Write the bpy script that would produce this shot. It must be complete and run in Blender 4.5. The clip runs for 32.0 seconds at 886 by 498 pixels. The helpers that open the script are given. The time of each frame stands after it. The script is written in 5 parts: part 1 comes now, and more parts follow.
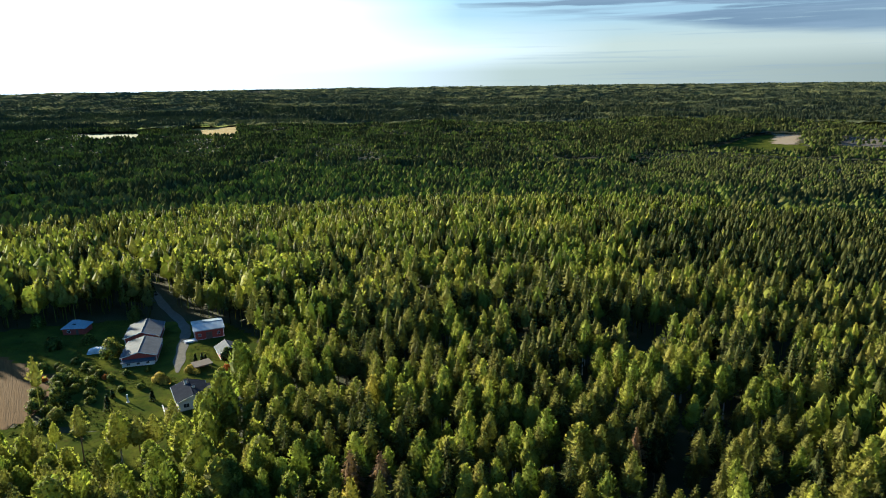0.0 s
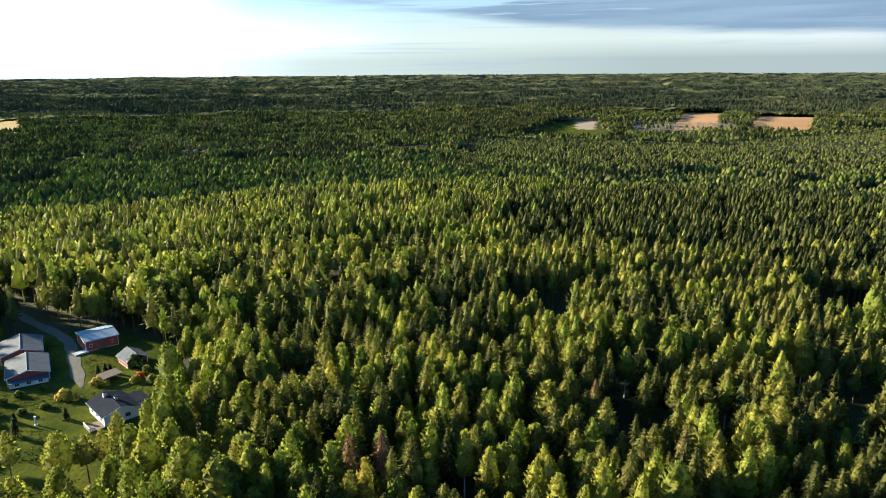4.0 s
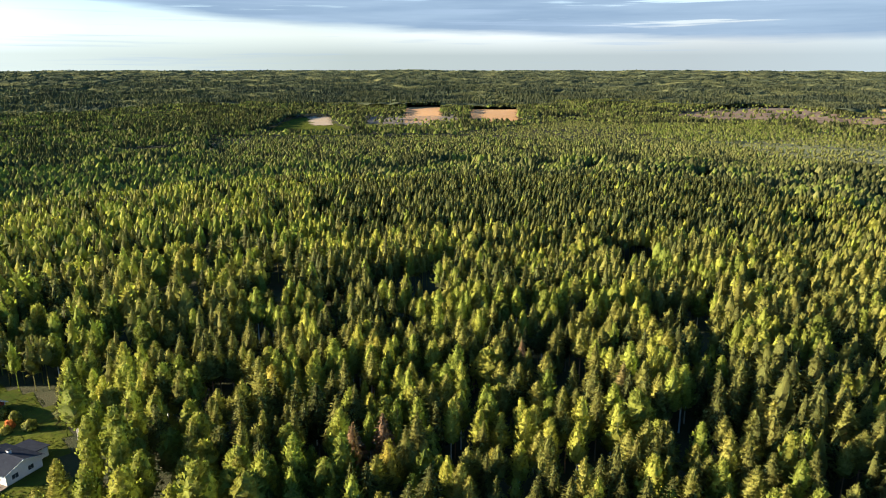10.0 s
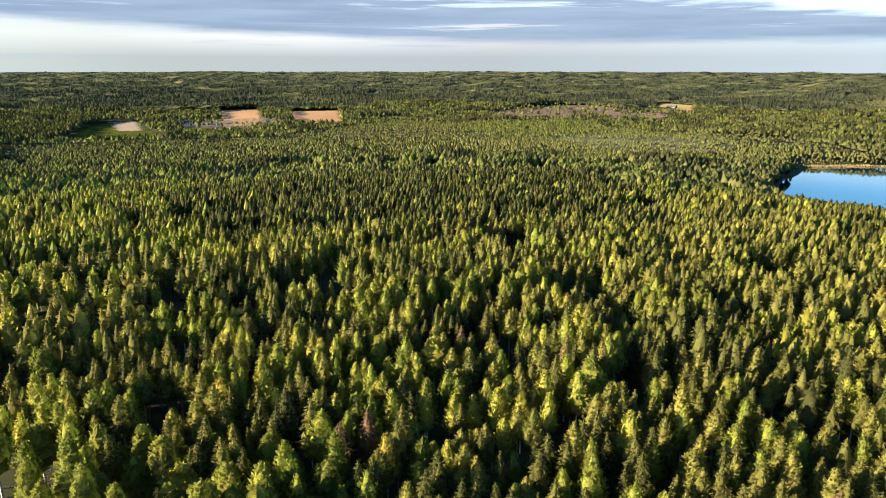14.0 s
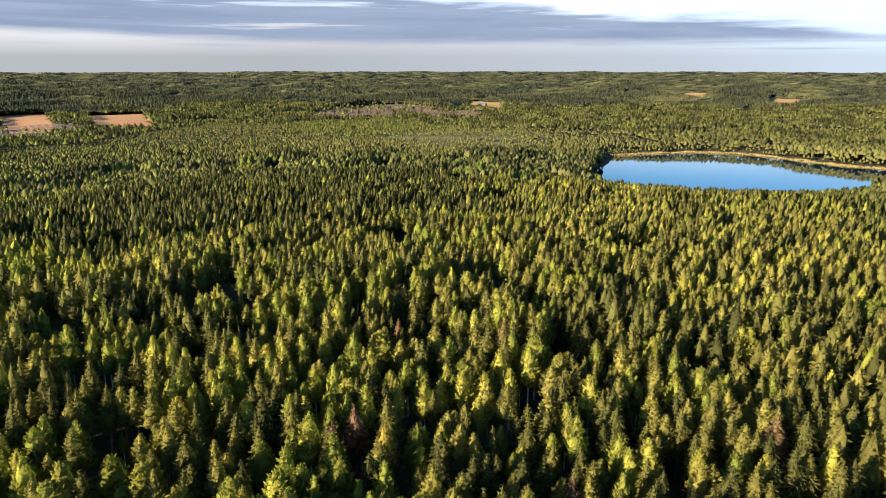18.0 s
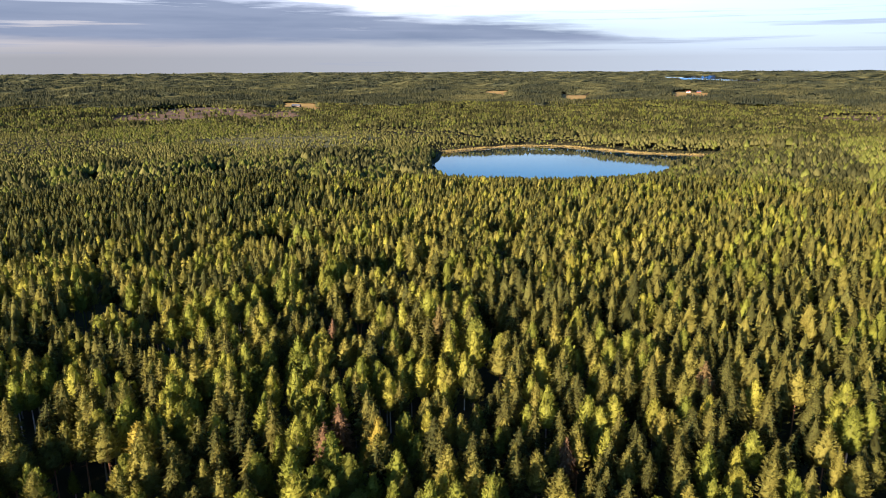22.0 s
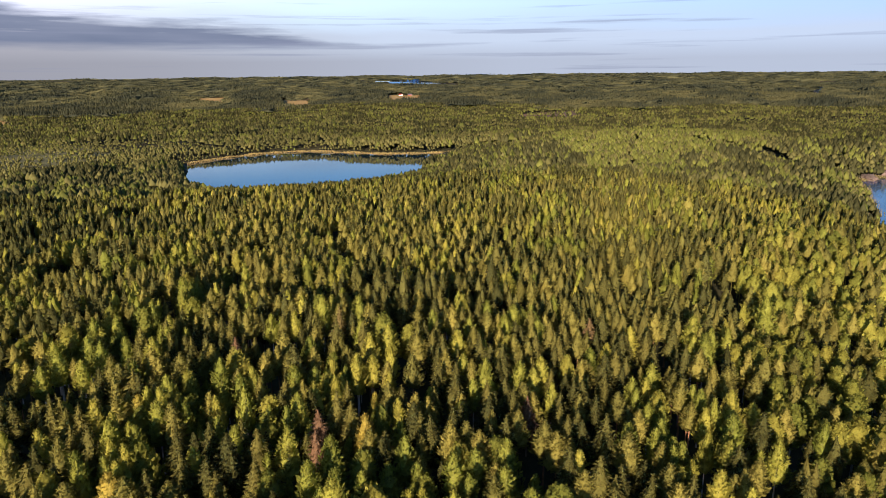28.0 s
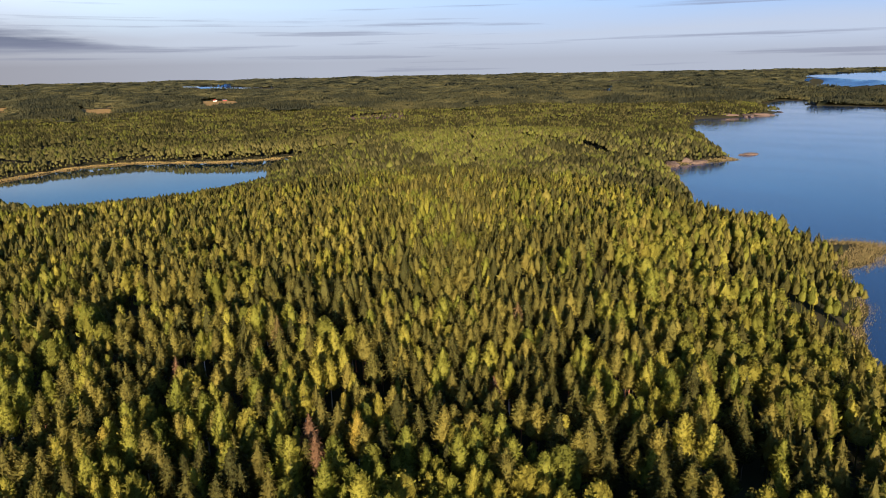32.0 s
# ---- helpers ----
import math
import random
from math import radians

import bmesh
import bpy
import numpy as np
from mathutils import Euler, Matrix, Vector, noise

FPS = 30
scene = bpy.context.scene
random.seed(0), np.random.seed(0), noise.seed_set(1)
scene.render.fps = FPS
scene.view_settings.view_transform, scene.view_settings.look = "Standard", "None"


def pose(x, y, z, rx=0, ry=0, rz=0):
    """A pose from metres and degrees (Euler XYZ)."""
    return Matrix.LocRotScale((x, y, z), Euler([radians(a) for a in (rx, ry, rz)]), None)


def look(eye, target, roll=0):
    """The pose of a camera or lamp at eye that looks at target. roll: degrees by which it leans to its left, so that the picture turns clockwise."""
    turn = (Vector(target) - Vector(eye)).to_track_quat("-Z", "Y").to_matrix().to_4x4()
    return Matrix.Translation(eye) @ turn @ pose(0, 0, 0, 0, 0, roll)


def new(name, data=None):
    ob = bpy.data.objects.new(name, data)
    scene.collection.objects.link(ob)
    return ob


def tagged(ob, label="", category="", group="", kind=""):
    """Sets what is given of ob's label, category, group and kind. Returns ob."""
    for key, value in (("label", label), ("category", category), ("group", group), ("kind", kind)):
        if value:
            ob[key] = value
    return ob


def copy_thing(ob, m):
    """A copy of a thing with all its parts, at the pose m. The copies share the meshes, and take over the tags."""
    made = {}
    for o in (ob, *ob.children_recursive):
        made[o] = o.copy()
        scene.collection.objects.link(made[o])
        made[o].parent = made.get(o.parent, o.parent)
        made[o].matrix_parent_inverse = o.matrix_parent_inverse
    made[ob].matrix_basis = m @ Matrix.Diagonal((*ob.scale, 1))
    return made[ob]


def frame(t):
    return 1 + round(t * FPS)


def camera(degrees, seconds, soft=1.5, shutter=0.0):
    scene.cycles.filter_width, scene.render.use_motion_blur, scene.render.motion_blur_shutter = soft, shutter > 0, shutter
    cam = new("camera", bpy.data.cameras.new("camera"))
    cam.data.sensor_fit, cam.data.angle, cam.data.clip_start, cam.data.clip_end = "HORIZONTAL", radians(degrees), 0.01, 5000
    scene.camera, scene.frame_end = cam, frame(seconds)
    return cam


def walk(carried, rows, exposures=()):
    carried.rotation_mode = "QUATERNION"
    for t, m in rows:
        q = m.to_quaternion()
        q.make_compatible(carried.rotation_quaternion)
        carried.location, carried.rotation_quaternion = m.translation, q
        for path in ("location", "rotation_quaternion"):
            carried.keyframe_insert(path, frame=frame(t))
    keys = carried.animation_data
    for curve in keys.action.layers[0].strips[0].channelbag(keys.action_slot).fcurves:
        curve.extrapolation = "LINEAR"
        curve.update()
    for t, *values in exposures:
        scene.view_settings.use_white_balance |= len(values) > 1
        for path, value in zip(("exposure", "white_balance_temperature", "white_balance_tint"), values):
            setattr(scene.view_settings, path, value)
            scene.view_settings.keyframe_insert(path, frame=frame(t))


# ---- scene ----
cam = camera(66.29, 32.0, soft=1.0)
PATH = [
    (0, look((-0.22, 0.15, 91.92), (0.12, 97.21, 67.88), -0.85)),
    (0.5, look((-4.73, -0.41, 91.76), (-0.90, 96.58, 67.72), -0.79)),
    (1, look((-9.25, -0.84, 91.60), (-1.95, 95.95, 67.55), -0.73)),
    (1.5, look((-13.80, -1.04, 91.46), (-3.04, 95.41, 67.35), -0.65)),
    (2, look((-18.33, -1.09, 91.34), (-4.15, 94.88, 67.10), -0.58)),
    (2.5, look((-22.80, -1.07, 91.26), (-5.25, 94.28, 66.75), -0.51)),
    (3, look((-27.17, -0.88, 91.13), (-6.31, 93.71, 66.26), -0.46)),
    (3.5, look((-31.44, -0.43, 90.88), (-7.34, 93.27, 65.62), -0.45)),
    (4, look((-35.73, 0.19, 90.63), (-8.42, 92.91, 65.00), -0.46)),
    (5, look((-44.48, 1.65, 90.45), (-10.81, 92.14, 64.40), -0.40)),
    (6, look((-52.87, 3.62, 90.54), (-12.92, 91.46, 64.33), -0.29)),
    (7, look((-61.43, 6.16, 90.43), (-15.43, 91.00, 64.26), -0.26)),
    (8, look((-69.51, 9.14, 90.58), (-17.74, 90.58, 64.35), -0.11)),
    (9, look((-78.29, 12.45, 90.86), (-20.97, 90.07, 64.58), -0.00)),
    (10, look((-86.78, 16.42, 90.90), (-24.20, 89.86, 64.63), 0.02)),
    (11, look((-93.70, 21.34, 90.44), (-26.17, 90.29, 64.24), -0.01)),
    (12, look((-99.52, 26.92, 89.77), (-27.38, 91.05, 63.65), -0.02)),
    (13, look((-105.04, 32.76, 89.22), (-28.61, 91.75, 63.16), 0.03)),
    (14, look((-110.50, 38.75, 88.90), (-30.14, 92.28, 62.87), 0.05)),
    (15, look((-115.95, 44.89, 88.82), (-32.05, 92.70, 62.82), -0.01)),
    (16, look((-121.17, 51.36, 88.84), (-34.15, 93.22, 62.84), -0.06)),
    (17, look((-125.93, 58.33, 88.80), (-36.22, 94.03, 62.79), -0.03)),
    (18, look((-130.12, 65.65, 88.70), (-38.13, 94.98, 62.67), 0.00)),
    (19, look((-133.68, 73.14, 88.57), (-39.85, 95.88, 62.53), -0.04)),
    (20, look((-136.61, 80.85, 88.39), (-41.41, 96.90, 62.35), -0.13)),
    (21, look((-138.96, 88.83, 88.16), (-42.86, 98.19, 62.15), -0.22)),
    (22, look((-140.94, 97.01, 88.04), (-44.41, 99.65, 62.06), -0.27)),
    (23, look((-142.69, 105.27, 88.18), (-46.20, 101.13, 62.23), -0.28)),
    (24, look((-144.09, 113.56, 88.50), (-48.12, 102.67, 62.59), -0.26)),
    (25, look((-144.98, 121.86, 88.84), (-49.98, 104.35, 62.99), -0.26)),
    (26, look((-145.28, 130.20, 89.15), (-51.69, 106.20, 63.37), -0.30)),
    (27, look((-144.99, 138.58, 89.37), (-53.24, 108.21, 63.68), -0.44)),
    (28, look((-144.09, 146.85, 89.60), (-54.59, 110.35, 63.99), -0.61)),
    (29, look((-142.61, 154.86, 89.88), (-55.69, 112.54, 64.32), -0.78)),
    (30, look((-140.63, 162.78, 90.10), (-56.68, 114.83, 64.56), -0.97)),
    (31, look((-138.19, 170.84, 90.23), (-57.65, 117.34, 64.70), -1.15)),
    (32, look((-135.26, 179.05, 90.70), (-58.53, 120.25, 65.10), -1.16)),
]
EXPOSURES = [(0, 2.42, 5250, 0), (3, 2.70, 5400, 2), (6, 2.88, 5500, 4), (9, 2.96, 5600, 6), (13, 2.94, 5750, 10), (17, 2.73, 5800, 17), (20, 2.54, 5850, 21), (26, 2.12, 5850, 28), (32, 1.80, 6150, 29)]

walk(cam, PATH, EXPOSURES)

# ---------------------------------------------------------------- light
SUN_AZ, SUN_EL = -52.0, 15.0
sun_way = Vector((math.sin(radians(SUN_AZ)) * math.cos(radians(SUN_EL)), math.cos(radians(SUN_AZ)) * math.cos(radians(SUN_EL)), math.sin(radians(SUN_EL))))
sun_data = bpy.data.lights.new("sun", "SUN")
sun_data.energy, sun_data.angle, sun_data.color = 5.0, radians(1.5), (1.0, 0.77, 0.48)
sun = new("sun", sun_data)
sun.matrix_world = look(sun_way * 400, (0, 0, 0))


def make_world():
    w = bpy.data.worlds.new("sky")
    scene.world = w
    w.use_nodes = True
    n, l = w.node_tree.nodes, w.node_tree.links
    n.clear()
    out, bg = n.new("ShaderNodeOutputWorld"), n.new("ShaderNodeBackground")
    sky = n.new("ShaderNodeTexSky")
    sky.sky_type, sky.sun_disc = "NISHITA", False
    sky.sun_elevation, sky.sun_rotation = radians(SUN_EL), radians(SUN_AZ)
    sky.air_density, sky.dust_density, sky.ozone_density = 1.0, 1.2, 1.5
    at = n.new("ShaderNodeTexCoord")
    xyz = n.new("ShaderNodeSeparateXYZ")
    l.new(at.outputs["Generated"], xyz.inputs["Vector"])

    def math_node(kind, a, b=None, c=None):
        m = n.new("ShaderNodeMath")
        m.operation = kind
        for i, v in enumerate((a, b, c)):
            if v is None:
                continue
            if isinstance(v, bpy.types.NodeSocket):
                l.new(v, m.inputs[i])
            else:
                m.inputs[i].default_value = v
        return m.outputs[0]

    def cloud_noise(scale, stretch, shift, detail=7, rough=0.55):
        flat = n.new("ShaderNodeMapping")
        flat.inputs["Scale"].default_value = (1, 1, stretch)
        flat.inputs["Location"].default_value = shift
        l.new(at.outputs["Generated"], flat.inputs["Vector"])
        return noise_node(n, l, scale, detail, rough, flat.outputs["Vector"]).outputs["Fac"]

    # compass bearing of a direction, 0 to 1 from 60 degrees west of north clockwise to the south
    bearing = math_node("DIVIDE", math_node("ADD", math_node("ARCTAN2", xyz.outputs["X"], xyz.outputs["Y"]), radians(60)), radians(240))
    up = xyz.outputs["Z"]

    def by_bearing(stops):
        """A colour or a height that changes with the bearing, given as degrees and colours."""
        ramp = n.new("ShaderNodeValToRGB")
        el = ramp.color_ramp.elements
        while len(el) < len(stops):
            el.new(0.5)
        for e, (deg, c) in zip(el, stops):
            e.position = (deg + 60) / 240
            e.color = (*c, 1) if isinstance(c, tuple) else (c, c, c, 1)
        l.new(bearing, ramp.inputs["Fac"])
        return ramp.outputs["Color"]

    cool = blend(n, l, 1.0, sky.outputs["Color"], (0.74, 1.20, 1.52), "MULTIPLY")
    # haze over the land, the pale air above it and the clearer sky on top; white towards the low sun
    low = by_bearing([(-40, (10.0, 10.0, 10.0)), (-8, (7.0, 7.0, 7.0)), (6, (4.0, 4.1, 3.5)), (33, (2.7, 2.8, 2.45)), (60, (2.6, 2.68, 2.5)), (90, (3.1, 3.35, 3.25)), (118, (4.1, 4.8, 4.9)), (155, (4.2, 5.0, 5.2))])
    mid = by_bearing([(-40, (11.0, 11.0, 11.0)), (-8, (9.0, 9.0, 9.0)), (14, (4.6, 4.65, 3.9)), (30, (4.3, 4.25, 3.6)), (46, (4.8, 4.65, 4.15)), (64, (3.9, 3.75, 3.4)), (86, (3.9, 4.2, 4.0)), (108, (5.2, 6.3, 6.4)), (155, (5.0, 6.3, 6.8))])
    top = by_bearing([(-40, (11.0, 11.0, 11.0)), (-9, (9.0, 9.0, 9.0)), (2, (3.9, 4.9, 5.2)), (33, (2.8, 3.6, 4.0)), (62, (4.4, 5.1, 5.2)), (82, (8.4, 9.2, 9.2)), (102, (6.8, 9.2, 9.4)), (130, (4.9, 7.3, 8.8)), (155, (3.5, 6.0, 8.4))])
    drift = math_node("ADD", up, math_node("MULTIPLY", math_node("SUBTRACT", cloud_noise(3.0, 9, (2, 4, 1)), 0.5), 0.03))
    cool = blend(n, l, steps(n, l, up, 0.15, 0.10), cool, top)
    cool = blend(n, l, steps(n, l, drift, 0.085, 0.045), cool, mid)
    cool = blend(n, l, steps(n, l, up, 0.038, 0.012), cool, low)
    # a deck of layer cloud from the north-east to the east; its foot hangs lower and its top sinks towards the south
    ragged = math_node("SUBTRACT", cloud_noise(3.0, 9, (3, 1, 0)), 0.5)
    fine = math_node("SUBTRACT", cloud_noise(9.0, 14, (1, 1, 4)), 0.5)
    foot = math_node("SUBTRACT", math_node("SUBTRACT", up, math_node("MULTIPLY", by_bearing([(-14, 2.2), (2, 0.98), (14, 0.80), (23, 0.56), (39, 0.41), (57, 0.30), (90, 0.28), (110, 0.30)]), 0.1)), math_node("MULTIPLY", fine, 0.012))
    roof = math_node("SUBTRACT", math_node("SUBTRACT", math_node("MULTIPLY", by_bearing([(0, 0.95), (62, 0.85), (76, 0.54), (88, 0.43), (98, 0.33), (108, 0.18), (120, 0.0)]), 0.16), up), math_node("MULTIPLY", math_node("ADD", ragged, fine), 0.045))
    cover = math_node("MULTIPLY", steps(n, l, foot, -0.002, 0.010), steps(n, l, roof, -0.004, 0.014))
    tears = steps(n, l, math_node("ADD", cloud_noise(3.4, 26, (0.4, 0.2, 0.1)), math_node("MULTIPLY", up, 3.2)), 0.80, 0.87)
    cover = math_node("MULTIPLY", cover, math_node("SUBTRACT", 1.0, math_node("MULTIPLY", tears, 0.9)))
    shade = blend(n, l, steps(n, l, cloud_noise(5, 14, (1, 2, 0)), 0.35, 0.7), (1.50, 1.92, 2.42), (2.05, 2.48, 2.92))
    cool = blend(n, l, math_node("MULTIPLY", cover, 0.95), cool, shade)
    # thin grey streaks
    thin = math_node("MULTIPLY", steps(n, l, cloud_noise(3.2, 40, (0.7, 0.1, 0.3)), 0.57, 0.69), steps(n, l, bearing, 0.24, 0.32))
    cool = blend(n, l, math_node("MULTIPLY", thin, 0.55), cool, (2.3, 2.7, 3.2))
    l.new(cool, bg.inputs["Color"])
    bg.inputs["Strength"].default_value = 0.030
    l.new(bg.outputs["Background"], out.inputs["Surface"])



# ---------------------------------------------------------------- materials


def material(name):
    m = bpy.data.materials.new(name)
    m.use_nodes = True
    n = m.node_tree.nodes
    return m, n, m.node_tree.links, n["Principled BSDF"]


def noise_node(n, l, scale, detail=4, rough=0.55, vector=None):
    t = n.new("ShaderNodeTexNoise")
    t.inputs["Scale"].default_value, t.inputs["Detail"].default_value, t.inputs["Roughness"].default_value = scale, detail, rough
    if vector is not None:
        l.new(vector, t.inputs["Vector"])
    return t


def blend(n, l, fac, a, b, kind="MIX"):
    """A colour mix of two sockets or colours."""
    x = n.new("ShaderNodeMix")
    x.data_type, x.blend_type = "RGBA", kind
    for key, v in (("Factor", fac), ("A", a), ("B", b)):
        s = [i for i in x.inputs if i.name == key and (i.type == "RGBA" or key == "Factor")][0]
        if isinstance(v, bpy.types.NodeSocket):
            l.new(v, s)
        else:
            s.default_value = (*v, 1) if isinstance(v, tuple) else v
    return [o for o in x.outputs if o.type == "RGBA"][0]


def steps(n, l, fac, low, high):
    """A socket's span low..high stretched to 0..1."""
    m = n.new("ShaderNodeMapRange")
    m.inputs["From Min"].default_value, m.inputs["From Max"].default_value = low, high
    l.new(fac, m.inputs["Value"])
    return m.outputs["Result"]


def relief(n, l, bsdf, height_socket, strength, distance):
    b = n.new("ShaderNodeBump")
    b.inputs["Strength"].default_value, b.inputs["Distance"].default_value = strength, distance
    l.new(height_socket, b.inputs["Height"])
    l.new(b.outputs["Normal"], bsdf.inputs["Normal"])


def surface(name, colours, scale, rough=0.8, metal=0.0, bump_size=0.0, spec=0.3, stretch=None, turn=0.0):
    """A plain worn surface: three colours in two sizes of noise, with fine relief."""
    m, n, l, p = material(name)
    at = n.new("ShaderNodeTexCoord").outputs["Object"]
    if stretch:
        k = n.new("ShaderNodeMapping")
        if turn:
            k.vector_type, stretch = "TEXTURE", tuple(1 / q for q in stretch)
        k.inputs["Scale"].default_value, k.inputs["Rotation"].default_value = stretch, (0, 0, turn)
        l.new(at, k.inputs["Vector"])
        at = k.outputs["Vector"]
    a, b = noise_node(n, l, scale, 5, 0.6, at), noise_node(n, l, scale * 7, 3, 0.6, at)
    c = blend(n, l, steps(n, l, a.outputs["Fac"], 0.35, 0.65), colours[0], colours[1])
    c = blend(n, l, steps(n, l, b.outputs["Fac"], 0.5, 0.75), c, colours[2])
    l.new(c, p.inputs["Base Color"])
    p.inputs["Roughness"].default_value, p.inputs["Metallic"].default_value = rough, metal
    p.inputs["Specular IOR Level"].default_value = spec
    if bump_size:
        relief(n, l, p, b.outputs["Fac"], 0.6, bump_size)
    return m


def foliage(name, dark, mid, light, single, through_light=0.25, odd=None, fine=True, vary=0.26):
    """Leaves or needles. single: the hue goes by the object; else by the tint stored for each tree. fine: sprays and gaps show."""
    m, n, l, p = material(name)
    if single:
        tint = n.new("ShaderNodeObjectInfo").outputs["Random"]
    else:
        at = n.new("ShaderNodeAttribute")
        at.attribute_name = "tint"
        tint = at.outputs["Fac"]
    isle = n.new("ShaderNodeNewGeometry").outputs["Random Per Island"]
    c = blend(n, l, steps(n, l, tint, 0.0, 0.55), dark, mid)
    c = blend(n, l, steps(n, l, tint, 0.5, 1.0), c, light)
    if odd:
        c = blend(n, l, steps(n, l, tint, 0.978, 0.985), c, odd)
    v = n.new("ShaderNodeHueSaturation")
    l.new(c, v.inputs["Color"])
    k = n.new("ShaderNodeMapRange")
    k.inputs["To Min"].default_value, k.inputs["To Max"].default_value = 1 - vary, 1 + vary
    l.new(isle, k.inputs["Value"])
    l.new(k.outputs["Result"], v.inputs["Value"])
    l.new(v.outputs["Color"], p.inputs["Base Color"])
    p.inputs["Roughness"].default_value, p.inputs["Specular IOR Level"].default_value = (0.7, 0.06) if fine else (0.95, 0.0)
    thin = n.new("ShaderNodeBsdfTranslucent")
    # light falls on the crown as on one soft body
    form = n.new("ShaderNodeAttribute")
    form.attribute_name = "puff"
    turn = n.new("ShaderNodeVectorTransform")
    turn.vector_type, turn.convert_from, turn.convert_to = "NORMAL", "OBJECT", "WORLD"
    l.new(form.outputs["Vector"], turn.inputs["Vector"])
    l.new(turn.outputs["Vector"], thin.inputs["Normal"])
    if fine:
        layer = n.new("ShaderNodeMapping")
        layer.inputs["Scale"].default_value = (1, 1, 1.7)
        l.new(n.new("ShaderNodeTexCoord").outputs["Object"], layer.inputs["Vector"])
        spray = noise_node(n, l, 1.9, 5, 0.78, layer.outputs["Vector"])
        rough = n.new("ShaderNodeBump")
        rough.inputs["Strength"].default_value, rough.inputs["Distance"].default_value = 0.9, 0.4
        l.new(spray.outputs["Fac"], rough.inputs["Height"])
        l.new(turn.outputs["Vector"], rough.inputs["Normal"])
        l.new(rough.outputs["Normal"], p.inputs["Normal"])
        # shade between the sprays put into the colour: hollows of the relief darker
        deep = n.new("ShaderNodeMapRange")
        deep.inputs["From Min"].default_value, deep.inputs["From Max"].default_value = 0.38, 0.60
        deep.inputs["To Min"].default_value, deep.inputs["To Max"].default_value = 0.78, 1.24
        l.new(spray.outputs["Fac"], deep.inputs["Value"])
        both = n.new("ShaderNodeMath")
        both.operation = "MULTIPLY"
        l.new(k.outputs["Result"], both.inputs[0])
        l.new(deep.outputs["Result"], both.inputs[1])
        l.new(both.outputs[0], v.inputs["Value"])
    else:
        l.new(turn.outputs["Vector"], p.inputs["Normal"])
    l.new(blend(n, l, 1.0, v.outputs["Color"], (1.1, 1.35, 0.8), "MULTIPLY"), thin.inputs["Color"])
    add = n.new("ShaderNodeMixShader")
    add.inputs["Fac"].default_value = through_light
    l.new(p.outputs["BSDF"], add.inputs[1])
    l.new(thin.outputs["BSDF"], add.inputs[2])
    last = add
    if fine:
        # the sprays are airy: part of the light passes between the needles or leaves
        last = n.new("ShaderNodeMixShader")
        last.inputs["Fac"].default_value = 0.16
        l.new(add.outputs["Shader"], last.inputs[1])
        l.new(n.new("ShaderNodeBsdfTransparent").outputs["BSDF"], last.inputs[2])
    l.new(last.outputs["Shader"], n["Material Output"].inputs["Surface"])
    return m


make_world()

GREENS = {
    "spruce": ((0.052, 0.058, 0.017), (0.085, 0.087, 0.022), (0.128, 0.122, 0.028), 0.34, (0.16, 0.100, 0.055)),
    "pine": ((0.112, 0.114, 0.027), (0.160, 0.155, 0.034), (0.208, 0.192, 0.040), 0.40, None),
    "birch": ((0.126, 0.150, 0.023), (0.186, 0.200, 0.030), (0.252, 0.240, 0.037), 0.40, (0.25, 0.20, 0.035)),
    "aspen": ((0.122, 0.146, 0.024), (0.180, 0.192, 0.030), (0.236, 0.230, 0.036), 0.40, None),
}
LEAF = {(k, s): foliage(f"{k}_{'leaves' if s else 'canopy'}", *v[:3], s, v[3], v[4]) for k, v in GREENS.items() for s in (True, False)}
# far crowns: haze of the distance put into the greens, paler and bluer
PLAIN_HAZED = {k: foliage(f"{k}_far_canopy", *[(c[0] * 1.18, c[1] * 1.20, c[2] * 1.80) for c in v[:3]], False, 0.56, v[4], False, 0.12) for k, v in GREENS.items()}

BARK = {
    "spruce": surface("spruce_bark", ((0.10, 0.075, 0.055), (0.16, 0.12, 0.09), (0.06, 0.05, 0.04)), 3, 0.9, 0, 0.02),
    "pine": surface("pine_bark", ((0.26, 0.13, 0.06), (0.20, 0.11, 0.06), (0.12, 0.08, 0.05)), 3, 0.9, 0, 0.02),
    "birch": surface("birch_bark", ((0.55, 0.53, 0.49), (0.66, 0.64, 0.60), (0.08, 0.07, 0.06)), 2, 0.75, 0, 0.01, stretch=(1, 1, 4)),
    "aspen": surface("aspen_bark", ((0.30, 0.30, 0.25), (0.38, 0.37, 0.31), (0.14, 0.13, 0.11)), 2, 0.85, 0, 0.02),
}


def ground_material():
    m, n, l, p = material("forest_floor")
    at = n.new("ShaderNodeTexCoord").outputs["Object"]
    a, b, c = noise_node(n, l, 0.012, 6, 0.6, at), noise_node(n, l, 0.15, 5, 0.65, at), noise_node(n, l, 2.5, 4, 0.6, at)
    col = blend(n, l, steps(n, l, a.outputs["Fac"], 0.4, 0.6), (0.018, 0.023, 0.009), (0.034, 0.034, 0.014))
    col = blend(n, l, steps(n, l, b.outputs["Fac"], 0.45, 0.7), col, (0.040, 0.034, 0.018))
    col = blend(n, l, steps(n, l, c.outputs["Fac"], 0.5, 0.75), col, (0.024, 0.034, 0.012))
    l.new(col, p.inputs["Base Color"])
    p.inputs["Roughness"].default_value, p.inputs["Specular IOR Level"].default_value = 0.95, 0.1
    relief(n, l, p, c.outputs["Fac"], 0.8, 0.3)
    return m


